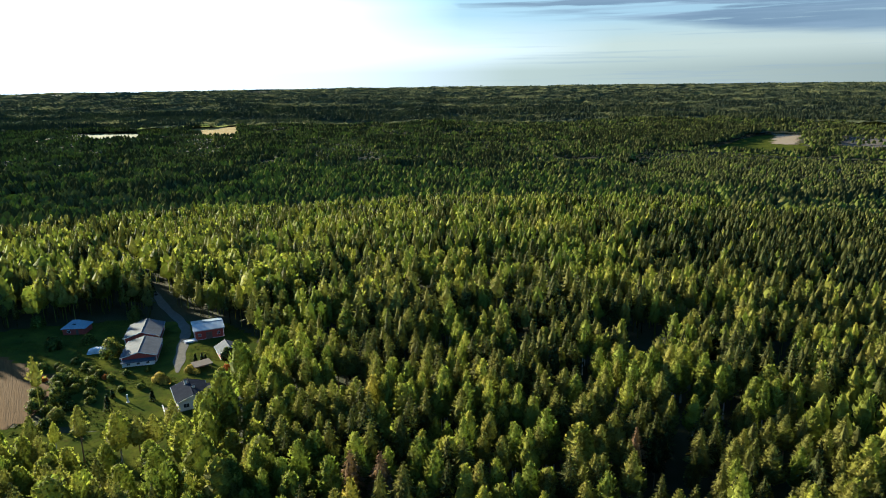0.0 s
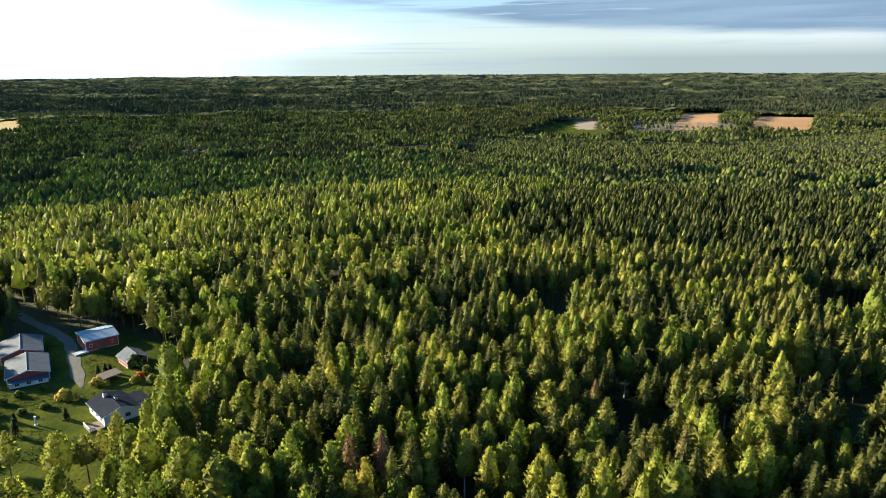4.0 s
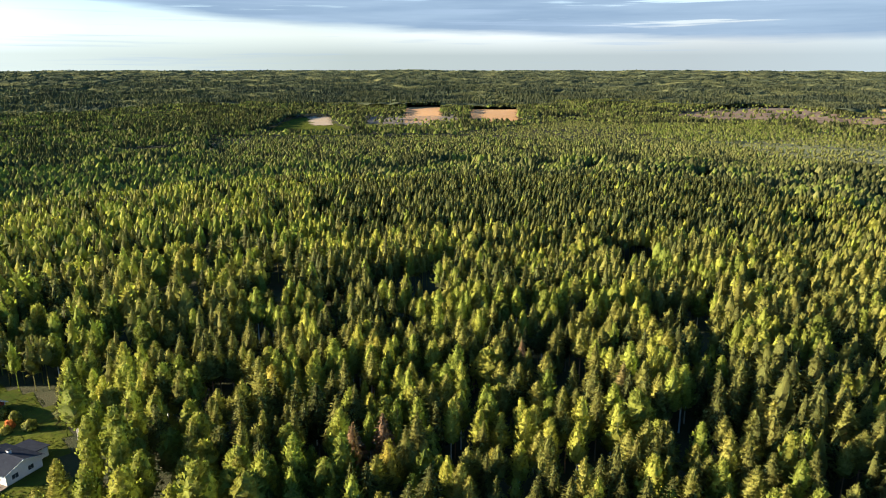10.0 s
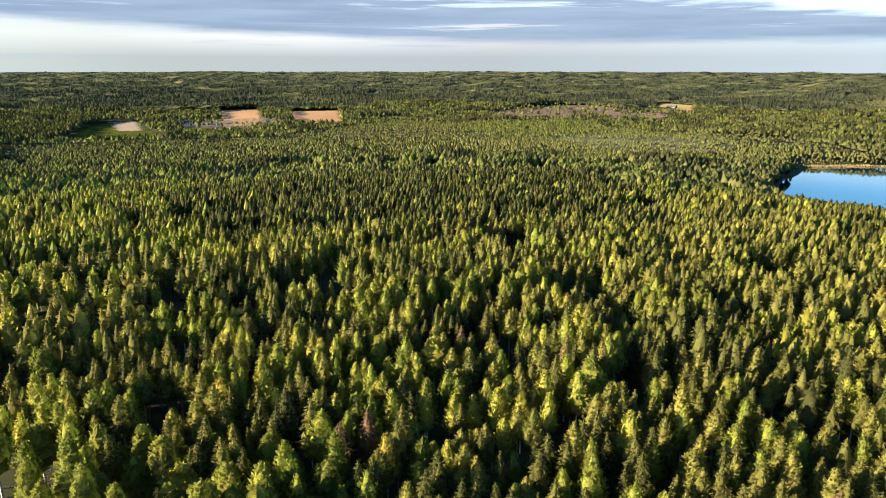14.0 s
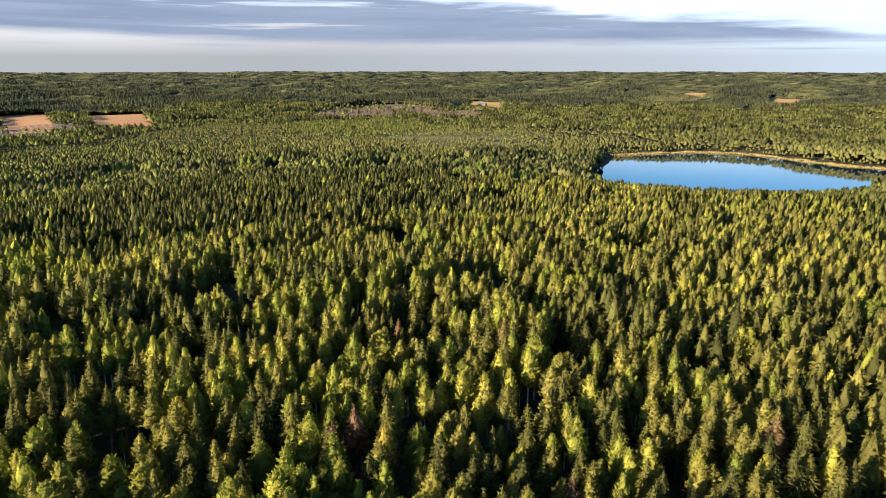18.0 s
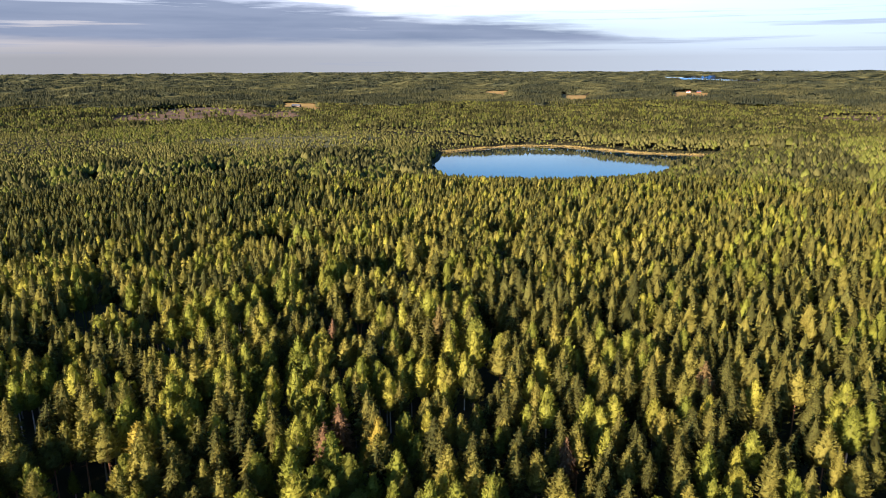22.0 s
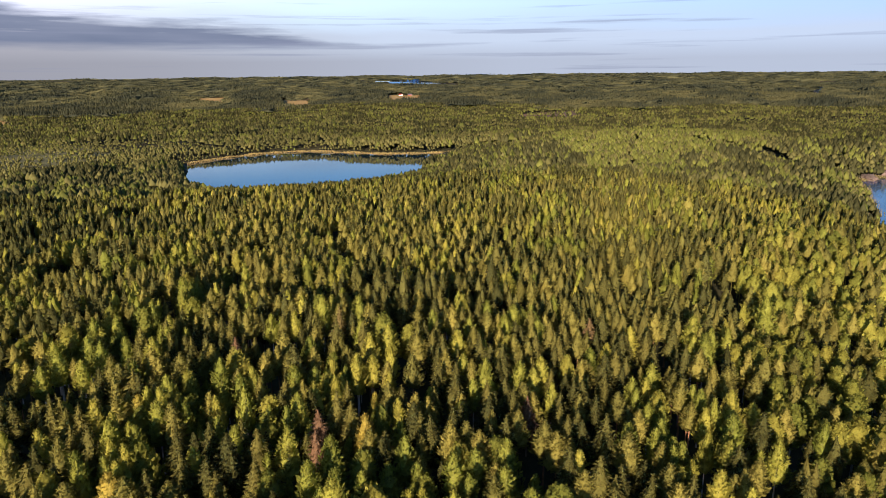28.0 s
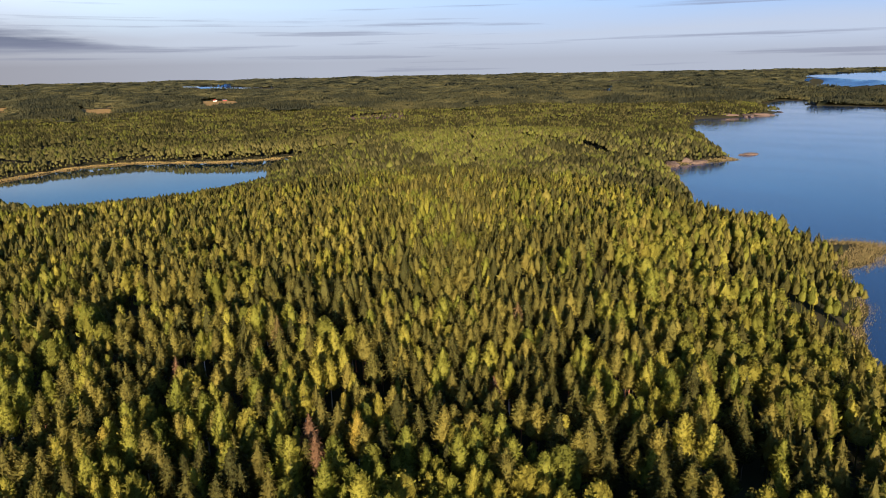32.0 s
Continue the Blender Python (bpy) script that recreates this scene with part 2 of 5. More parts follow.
def water_material(name, calm_low, calm_high, ripple, deep):
    m, n, l, p = material(name)
    at = n.new("ShaderNodeTexCoord").outputs["Object"]
    k = n.new("ShaderNodeMapping")
    k.inputs["Scale"].default_value, k.inputs["Rotation"].default_value = (1, 2.2, 1), (0, 0, 0.6)
    l.new(at, k.inputs["Vector"])
    a = noise_node(n, l, 1.2, 4, 0.6, k.outputs["Vector"])
    calm = noise_node(n, l, 0.006, 3, 0.5, k.outputs["Vector"])
    p.inputs["Base Color"].default_value = (*deep, 1)
    p.inputs["IOR"].default_value, p.inputs["Specular IOR Level"].default_value = 1.333, 0.5
    rr = n.new("ShaderNodeMapRange")
    rr.inputs["From Min"].default_value, rr.inputs["From Max"].default_value = 0.4, 0.62
    rr.inputs["To Min"].default_value, rr.inputs["To Max"].default_value = calm_low, calm_high
    l.new(calm.outputs["Fac"], rr.inputs["Value"])
    l.new(rr.outputs["Result"], p.inputs["Roughness"])
    relief(n, l, p, a.outputs["Fac"], ripple, 0.10)
    return m


MAT_GROUND = ground_material()
MAT_WATER = water_material("lake_water", 0.06, 0.13, 0.20, (0.006, 0.026, 0.080))
MAT_FAR_WATER = water_material("far_lake_water", 0.05, 0.08, 0.04, (0.006, 0.026, 0.080))
MAT_POND = water_material("pond_water", 0.02, 0.04, 0.04, (0.004, 0.014, 0.024))
MAT_STRAW = surface("stubble", ((0.215, 0.112, 0.034), (0.25, 0.133, 0.042), (0.165, 0.088, 0.030)), 0.05, 0.9, 0, 0.1)
MAT_PALE = surface("pale_stubble", ((0.22, 0.158, 0.056), (0.255, 0.185, 0.068), (0.176, 0.125, 0.045)), 0.05, 0.95, 0, 0.1, 0.05)
MAT_PLOUGH = surface("bare_soil", ((0.066, 0.037, 0.014), (0.094, 0.052, 0.020), (0.042, 0.026, 0.013)), 0.10, 0.95, 0, 0.3, 0.05, (0.2, 6, 1), -1.0)
MAT_GRASS = surface("meadow_grass", ((0.028, 0.040, 0.008), (0.064, 0.070, 0.011), (0.040, 0.036, 0.013)), 0.11, 1.0, 0, 0.3, 0.0)
MAT_FELLED = surface("felled_slash", ((0.105, 0.062, 0.034), (0.084, 0.055, 0.029), (0.050, 0.045, 0.020)), 0.05, 0.95, 0, 0.4)
MAT_SOIL = surface("dark_clearing", ((0.050, 0.040, 0.030), (0.062, 0.048, 0.034), (0.034, 0.032, 0.022)), 0.05, 0.95, 0, 0.4)
MAT_SAND = surface("sandy_field", ((0.150, 0.112, 0.070), (0.180, 0.134, 0.084), (0.12, 0.09, 0.054)), 0.05, 0.95, 0, 0.1)
MAT_BOG = surface("bog_moss", ((0.070, 0.080, 0.022), (0.095, 0.092, 0.028), (0.050, 0.062, 0.018)), 0.03, 0.95, 0, 0.3)
MAT_REED = surface("reed", ((0.150, 0.122, 0.042), (0.185, 0.142, 0.050), (0.098, 0.090, 0.030)), 0.3, 0.9, 0, 0.2)
MAT_SEDGE = surface("lake_sedge", ((0.085, 0.076, 0.028), (0.108, 0.088, 0.034), (0.056, 0.058, 0.021)), 0.3, 0.9, 0, 0.2)
MAT_ROCK = surface("shore_rock", ((0.072, 0.056, 0.044), (0.098, 0.074, 0.056), (0.042, 0.036, 0.028)), 0.25, 0.85, 0, 0.15)
MAT_GRAVEL = surface("gravel", ((0.080, 0.076, 0.068), (0.110, 0.102, 0.090), (0.050, 0.050, 0.042)), 0.6, 0.95, 0, 0.05, 0.05)


# ---------------------------------------------------------------- plan of the land
CENTRE = (-70.0, 60.0)
WATER = -24.0

POND = [(778, 122), (806, 88), (838, 45), (850, 5), (845, -48), (800, -100), (765, -138), (750, -180),
        (742, -236), (690, -215), (600, -140), (524, -98), (494, -62), (478, -20), (470, 25), (472, 75), (490, 106), (545, 128), (640, 132)]
LAKE = [(-900, 120), (-420, 40), (-220, -10), (-110, -50), (-55, -82), (-46, -93), (-33, -111), (-24, -139), (-15, -169),
        (-2, -186), (21, -229), (17, -262), (24, -296), (40, -293), (56, -268), (95, -266), (148, -285), (204, -356),
        (289, -459), (327, -487), (330, -530), (318, -583), (307, -616), (326, -622), (400, -720), (450, -784),
        (540, -880), (600, -968), (640, -1060), (739, -1143), (673, -1234), (665, -1349), (677, -1466), (736, -1502),
        (872, -1756), (924, -1992), (840, -1990), (760, -1758), (565, -1784), (200, -1880), (-600, -2000), (-1600, -1500), (-1700, -300)]
SOUND = [(1500, -3130), (1217, -2825), (860, -2590), (300, -2480), (-400, -2600), (300, -3000), (1020, -3030), (1500, -3390)]
WATERS = [POND, LAKE, SOUND]
FAR_WATERS = [
    [(1545, -3470), (1000, -3250), (700, -3400), (1000, -4300), (1460, -4200), (1720, -3840)],
    [(4150, -1030), (3900, -1350), (3730, -1530), (3500, -1460), (3740, -1220)],
    [(1830, -2110), (1930, -2400), (1710, -2150)],
]


def inside(poly, x, y):
    """Which of the points lie in the polygon."""
    x, y = np.asarray(x, float), np.asarray(y, float)
    got = np.zeros(x.shape, bool)
    for (ax, ay), (bx, by) in zip(poly, poly[1:] + poly[:1]):
        if ay == by:
            continue
        cross = (ay > y) != (by > y)
        got ^= cross & (x < (bx - ax) * (y - ay) / (by - ay) + ax)
    return got


def edge_distance(poly, x, y):
    """How far the points are from the polygon's outline."""
    x, y = np.asarray(x, float), np.asarray(y, float)
    best = np.full(x.shape, 1e9)
    for (ax, ay), (bx, by) in zip(poly, poly[1:] + poly[:1]):
        dx, dy = bx - ax, by - ay
        k = np.clip(((x - ax) * dx + (y - ay) * dy) / (dx * dx + dy * dy), 0, 1)
        best = np.minimum(best, np.hypot(x - ax - k * dx, y - ay - k * dy))
    return best


def waves(x, y, seed, length):
    """Smooth rolling noise of about -1 to 1."""
    r = np.random.RandomState(seed)
    out = np.zeros(np.shape(x))
    for _ in range(7):
        a, p, l = r.uniform(0, 6.283), r.uniform(0, 6.283), length * r.uniform(0.6, 1.7)
        out += np.sin((x * np.cos(a) + y * np.sin(a)) * 6.283 / l + p)
    return out / 3.0


def bump(x, y, cx, cy, rx, ry, h):
    return h * np.exp(-((x - cx) / rx) ** 2 - ((y - cy) / ry) ** 2)


def signed_water(x, y):
    """Distance to the nearest shore, negative on the water."""
    d = np.full(np.shape(x), 1e9)
    for poly in WATERS:
        e = edge_distance(poly, x, y)
        d = np.minimum(d, np.where(inside(poly, x, y), -e, e))
    return d + 2.5 * waves(x, y, 5, 34)


def far_rise(r):
    """The land climbs gently towards its far rim."""
    return 62 * np.clip((r - 2500) / 2350, 0, 1.05) ** 1.5


def stretched(x, y):
    """Where flat land seen as low as this would lie, and how much smaller things look there."""
    dx, dy = np.asarray(x, float) - CENTRE[0], np.asarray(y, float) - CENTRE[1]
    k = (107.5 - far_rise(np.hypot(dx, dy))) / 107.5
    return CENTRE[0] + dx / k, CENTRE[1] + dy / k, k


def height(x, y):
    """Height of the ground."""
    x, y = np.asarray(x, float), np.asarray(y, float)
    r = np.hypot(x - CENTRE[0], y - CENTRE[1])
    z = 1.5 - 19.0 * (1 - np.exp(-(np.maximum(r - 185, 0) / 300.0) ** 1.3))
    z = z + waves(x, y, 3, 420) * 1.8 * np.clip(r / 300 - 0.4, 0, 1)
    X, Y, k = stretched(x, y)
    z += waves(X, Y, 11, 1300) * 8.0 * k * np.clip((r - 800) / 1300, 0, 1)
    z += waves(X, Y, 12, 620) * 5.0 * k * np.clip((r - 1000) / 1500, 0, 1)
    z += waves(x, y, 13, 480) * 4.0 * np.clip((r - 800) / 600, 0, 1) * np.clip((3000 - r) / 800, 0, 1)
    z += bump(x, y, 560, -470, 190, 210, 17) + bump(x, y, 70, 440, 120, 120, 6)
    for poly in FAR_WATERS:
        z = np.where(inside(poly, x, y), -20.0, z)
    z += far_rise(r)
    w = signed_water(x, y)
    up = np.maximum(w, 0)
    gentle = np.hypot(x - 620, y) < 520
    steep = np.where(w > 0, WATER + 0.5 + np.where(gentle, 0.045, 0.15) * up + 0.0007 * up ** 2 + np.minimum(up, 6) * 0.12, WATER - np.minimum(3.5, 0.12 * -w))
    near = np.where(w > 0, np.minimum(np.maximum(z, WATER + 1.6), steep), steep)
    return np.where(w < 700, near, np.maximum(z, WATER + 1.6))


# ---------------------------------------------------------------- helpers for meshes


def link_mesh(name, verts, faces, mats, parent=None, tint=None, slots=None, smooth=False, puff=None):
    """One mesh object from arrays of corners and of triangles or quads."""
    me = bpy.data.meshes.new(name)
    verts, faces = np.asarray(verts, np.float32), np.asarray(faces, np.int32)
    k = faces.shape[1]
    me.vertices.add(len(verts))
    me.vertices.foreach_set("co", verts.ravel())
    me.loops.add(faces.size)
    me.loops.foreach_set("vertex_index", faces.ravel())
    me.polygons.add(len(faces))
    me.polygons.foreach_set("loop_start", np.arange(0, faces.size, k, dtype=np.int32))
    if slots is not None:
        me.polygons.foreach_set("material_index", np.asarray(slots, np.int32))
    me.polygons.foreach_set("use_smooth", np.full(len(faces), smooth))
    for m in mats if isinstance(mats, (list, tuple)) else [mats]:
        me.materials.append(m)
    if tint is not None:
        me.attributes.new("tint", "FLOAT", "POINT").data.foreach_set("value", np.asarray(tint, np.float32))
    if puff is not None:
        me.attributes.new("puff", "FLOAT_VECTOR", "POINT").data.foreach_set("vector", np.asarray(puff, np.float32).ravel())
    me.update(calc_edges=True)
    ob = new(name, me)
    ob.parent = parent
    return ob


# ---------------------------------------------------------------- ground and water


def build_ground():
    """One sheet, a disc of rings that widen towards the horizon."""
    turns = 270
    radii = np.concatenate([np.linspace(12, 420, 50), np.geomspace(426, 4930, 90)])
    ang = np.linspace(0, 2 * np.pi, turns, endpoint=False)
    x = CENTRE[0] + radii[:, None] * np.cos(ang)
    y = CENTRE[1] + radii[:, None] * np.sin(ang)
    v = np.stack([x, y, height(x, y)], -1).reshape(-1, 3)
    i, j = np.meshgrid(np.arange(len(radii) - 1), np.arange(turns), indexing="ij")
    a, b = i * turns + j, i * turns + (j + 1) % turns
    quads = np.stack([a, a + turns, b + turns, b], -1).reshape(-1, 4)
    middle = len(v)
    v = np.vstack([v, [[*CENTRE, float(height(*CENTRE))]]])
    tris = np.stack([np.arange(turns), (np.arange(turns) + 1) % turns, np.full(turns, middle)], -1)
    f = np.vstack([quads[:, [0, 1, 2]], quads[:, [0, 2, 3]], tris])
    ob = link_mesh("ground", v, f, MAT_GROUND, smooth=True)
    tagged(ob, "dark mossy forest floor rolling to the horizon", "ground", kind="structure")


def build_water(name, poly, label, mat):
    """A flat sheet that reaches under the banks."""
    bm = bmesh.new()
    cx, cy = np.mean(poly, 0)
    pts = []
    for px, py in poly:
        d = math.hypot(px - cx, py - cy)
        pts.append(bm.verts.new((px + (px - cx) / d * 9, py + (py - cy) / d * 9, WATER)))
    bmesh.ops.triangulate(bm, faces=[bm.faces.new(pts)])
    bmesh.ops.recalc_face_normals(bm, faces=bm.faces)
    me = bpy.data.meshes.new(name)
    bm.to_mesh(me)
    bm.free()
    me.materials.append(mat)
    ob = new(name, me)
    if me.polygons[0].normal.z < 0:
        me.flip_normals()
    tagged(ob, label, "water", kind="structure")


build_ground()
build_water("water_pond", POND, "still blue forest pond mirroring the far bank", MAT_POND)
build_water("water_lake", LAKE, "wide deep blue lake with calm streaks", MAT_WATER)
build_water("water_sound", SOUND, "narrow far arm of the lake behind a wooded island", MAT_WATER)


def draped(name, poly, mat, label, category, step, lift=0.25):
    """A sheet of open land that lies on the ground, cut to a polygon with a ragged rim."""
    xs, ys = np.array(poly, float).T
    gx, gy = np.arange(xs.min() - step, xs.max() + step, step), np.arange(ys.min() - step, ys.max() + step, step)
    x, y = np.meshgrid(gx, gy, indexing="ij")
    x, y = x + waves(x, y, 21, step * 9) * step * 0.3, y + waves(x, y, 22, step * 9) * step * 0.3
    v = np.stack([x, y, height(x, y) + lift], -1).reshape(-1, 3)
    i, j = np.meshgrid(np.arange(len(gx) - 1), np.arange(len(gy) - 1), indexing="ij")
    a = i * len(gy) + j
    q = np.stack([a, a + len(gy), a + len(gy) + 1, a + 1], -1).reshape(-1, 4)
    mid = v[q].mean(1)
    q = q[inside(poly, mid[:, 0], mid[:, 1])]
    used = np.unique(q)
    back = np.zeros(len(v), int)
    back[used] = np.arange(len(used))
    ob = link_mesh(name, v[used], back[q], mat, smooth=True)
    return tagged(ob, label, category, kind="structure")


YARD = [(-162, 250), (-122, 258), (-108, 254), (-84, 251), (-70, 237), (-62, 222), (-58, 200), (-66, 172), (-90, 164), (-112, 172), (-124, 198), (-150, 216), (-185, 240)]
PLOUGHED = [(-153, 220), (-139, 211), (-124, 202), (-116, 181), (-118, 171), (-150, 150), (-230, 200), (-190, 238)]
FRONT = [(-104, 167), (-117, 172), (-132, 160), (-112, 140), (-96, 134), (-80, 130), (-62, 130), (-57, 145), (-58, 165), (-66, 174), (-90, 166)]
ROAD = [(-215, 420), (-170, 350), (-130, 296), (-118, 275), (-103, 254), (-97, 243), (-94, 232), (-90, 217), (-86, 204)]
def opened(poly, reach=0.90):
    """The polygon with its near rim drawn out towards the hill, where the wood in front is low."""
    p = np.array(poly, float)
    d = np.hypot(p[:, 0] - CENTRE[0], p[:, 1] - CENTRE[1])
    near = d < (d.min() + d.max()) / 2
    k = np.where(near, reach, 1.0)
    return [(CENTRE[0] + (a - CENTRE[0]) * q, CENTRE[1] + (b - CENTRE[1]) * q) for (a, b), q in zip(poly, k)]


OPEN_LAND = [
    ("field", [(991, 1426), (1050, 1423), (1084, 1400), (778, 1039), (731, 1094)], MAT_STRAW, "golden stubble field among the woods"),
    ("field", [(1106, 1299), (1158, 1194), (869, 920), (818, 1000)], MAT_STRAW, "golden stubble field beside a wood edge"),
    ("clearing", [(1276, 840), (1381, 833), (1714, 771), (1554, 604), (1340, 518), (1279, 647), (1199, 736)], MAT_FELLED, "brown felled clearing with stumps and slash"),
    ("clearing", [(1401, 590), (1505, 533), (1487, 495), (1303, 424), (1231, 522)], MAT_FELLED, "reddish felled strip behind a row of pines"),
    ("meadow", [(586, 1307), (670, 1363), (644, 1218), (564, 1018), (512, 957), (404, 1039)], MAT_GRASS, "flat green hay meadow below a dark wood"),
    ("field", [(670, 1363), (712, 1337), (604, 1156), (576, 1177)], MAT_SAND, "small pale sandy field"),
    ("clearing", [(770, 1284), (811, 1184), (876, 1105), (799, 1008), (699, 1016), (598, 1039)], MAT_SOIL, "dark brown clearing with scattered trees"),
    ("field", [(1952, 652), (1971, 610), (1882, 527), (1471, 425), (1518, 519)], MAT_PALE, "pale yellow stubble field"),
    ("bog", [(924, 673), (1229, 625), (1124, 316), (799, 188), (762, 302), (685, 465)], MAT_BOG, "olive brown bog with scattered low pines"),
    ("field", opened([(2540, 45), (2880, -21), (2950, -123), (2486, -54), (2786, 19)], 0.93), MAT_PALE, "far pale field"),
    ("field", opened([(2625, -294), (2475, -333), (2641, -413), (2165, -318), (2232, -241)], 0.93), MAT_PALE, "far pale field"),
    ("field", opened([(2695, -748), (2815, -863), (2576, -868), (2227, -731), (2264, -638)], 0.93), MAT_PALE, "far pale farm field"),
    ("clearing", [(1355, -664), (1409, -768), (1448, -905), (1083, -672), (1164, -569)], MAT_FELLED, "bare felled strip on the far slope"),
    ("field", opened([(-620, 1710), (-505, 1730), (-462, 1580), (-530, 1570)]), MAT_PALE, "pale stubble field beyond the wooded hill"),
    ("field", opened([(-810, 1500), (-706, 1615), (-640, 1480), (-720, 1450)]), MAT_BOG, "dull far field behind the wooded hill"),
]


draped("lawn", YARD, MAT_GRASS, "rough green farmyard lawn with long shadows", "lawn", 3.0, 0.06)
draped("lawn", FRONT, MAT_GRASS, "rough grass under the trees before the yard", "lawn", 3.0, 0.05)
draped("ploughed_field", PLOUGHED, MAT_PLOUGH, "reddish brown ploughed field beside the yard", "field", 3.0, 0.10)
for nm, poly, mat, lab in OPEN_LAND:
    far = math.hypot(poly[0][0], poly[0][1])
    draped(nm, poly, mat, lab, nm, 12.0 if far < 2200 else 25.0, 0.9 if mat == MAT_SAND else 0.4)


def build_road():
    side, v, f = 1.45, [], []
    pts = []
    for (ax, ay), (bx, by) in zip(ROAD, ROAD[1:]):
        for k in range(8):
            pts.append((ax + (bx - ax) * k / 8, ay + (by - ay) * k / 8))
    pts.append(ROAD[-1])
    pts = np.array(pts)
    for _ in range(6):
        pts[1:-1] = (pts[:-2] + pts[2:] + 2 * pts[1:-1]) / 4
    way = np.gradient(pts, axis=0)
    way /= np.linalg.norm(way, axis=1)[:, None]
    for n, (p, w) in enumerate(zip(pts, way)):
        wide = side * (1 + 0.12 * math.sin(n * 0.9)) * min(1.25, 0.25 + 0.22 * (len(pts) - 1 - n))
        for s in (-1, 0, 1):
            x, y = p[0] - w[1] * s * wide, p[1] + w[0] * s * wide
            v.append((x, y, float(height(x, y)) + 0.13 + (0.04 if s == 0 else 0)))
        if n:
            a = 3 * n
            f += [(a - 3, a, a + 1, a - 2), (a - 2, a + 1, a + 2, a - 1)]
    ob = link_mesh("road", v, f, MAT_GRAVEL, smooth=True)
    tagged(ob, "pale gravel farm track leading into the forest", "road", kind="structure")


build_road()

# ---------------------------------------------------------------- trees as arrays of corners and triangles


def merge(parts):
    vs, fs, at = [], [], 0
    for v, f in parts:
        vs.append(v)
        fs.append(f + at)
        at += len(v)
    return np.vstack(vs), np.vstack(fs)


def feathers(r, spots, way, long, wide):
    """Slim folded sprays that point the given way."""
    n = len(spots)
    w = way + r.normal(0, 0.28, (n, 3))
    w /= np.linalg.norm(w, axis=1)[:, None] + 1e-9
    u = np.cross(w, r.normal(0, 1, (n, 3)))
    u /= np.linalg.norm(u, axis=1)[:, None] + 1e-9
    k = r.uniform(0.7, 1.25, (n, 1))
    k = k * np.clip(0.35 + 0.35 * np.hypot(spots[:, :1], spots[:, 1:2]), 0.4, 1.0)  # smaller towards the tip
    a, tip = spots - w * long * 0.5 * k, spots + w * long * 0.6 * k
    m = spots + w * long * 0.05
    v = np.stack([a, m + u * wide * k, tip, m - u * wide * k], 1).reshape(-1, 3)
    i = np.arange(n)[:, None] * 4
    return v, np.concatenate([i + [0, 1, 2], i + [0, 2, 3]], 0)


def leaves(r, spots, size, outward, each=1, flat=1.0):
    """Small bent leaf sprays at the given spots, turned mostly outward."""
    n = len(spots) * each
    c = np.repeat(spots, each, 0) + r.normal(0, size * 0.45, (n, 3))
    out = np.repeat(outward, each, 0) + r.normal(0, 0.38, (n, 3))
    out /= np.linalg.norm(out, axis=1)[:, None] + 1e-9
    u = np.cross(out, r.normal(0, 1, (n, 3)))
    u /= np.linalg.norm(u, axis=1)[:, None] + 1e-9
    w = np.cross(out, u)
    k = size * r.uniform(0.6, 1.25, (n, 1))
    a, b, d = c + u * k, c - u * 0.5 * k + w * 0.8 * k, c - u * 0.5 * k - w * 0.8 * k
    e = c + out * k * 0.35 - u * 0.1 * k
    v = np.stack([a, b, d, e], 1).reshape(-1, 3)
    v[:, 2] = (v[:, 2] - v[:, 2].mean()) * flat + v[:, 2].mean()
    i = np.arange(n)[:, None] * 4
    f = np.concatenate([i + [0, 1, 3], i + [0, 3, 2]], 0)
    return v, f


SHAPE = {  # foot of the crown, tip, half width, taper, share of the crown over which it narrows
    "spruce": (5.0, 17.9, 2.95, 1.0, 0.66),
    "pine": (8.0, 17.4, 3.1, 0.92, 0.76),
    "birch": (6.5, 17.7, 3.1, 0.74, 0.74),
    "aspen": (5.0, 16.8, 3.9, 0.50, 0.66),
}


def girth(kind, t):
    """Half width of a crown at the share t of its height."""
    _, _, wide, taper, span = SHAPE[kind]
    k = np.clip(t / 0.2, 0, 1)
    return wide * np.clip((1 - t) / span, 0, 1) ** taper * (0.45 + 0.55 * k * k * (3 - 2 * k))


def spots_on(r, kind, n, lobes, wide, tiers=0):
    """Places over the crown's lumpy outside, with the way out at each."""
    foot, tip = SHAPE[kind][:2]
    t = r.uniform(0, 1, n) ** 0.9 * 0.97
    if tiers:
        t = np.clip((np.floor(t * tiers) + 0.5 + r.normal(0, 0.12, n)) / tiers, 0, 0.97)
    a = r.uniform(0, 6.283, n)
    hub_a, hub_t = r.uniform(0, 6.283, lobes), r.uniform(0.05, 0.85, lobes)
    near = np.min((1 - np.cos(a[:, None] - hub_a)) * 2.2 + ((t[:, None] - hub_t) / 0.16) ** 2, axis=1)
    k = girth(kind, t) * wide * ((0.76 if kind == 'aspen' else 0.9) + (0.30 if kind == 'aspen' else 0.16) * np.exp(-near)) * r.uniform(0.9, 1.08, n) + 0.1
    p = np.stack([np.cos(a) * k, np.sin(a) * k, foot + (tip - foot) * t], -1)
    return p, np.stack([np.cos(a), np.sin(a), 0.25 + 0.5 * t], -1)


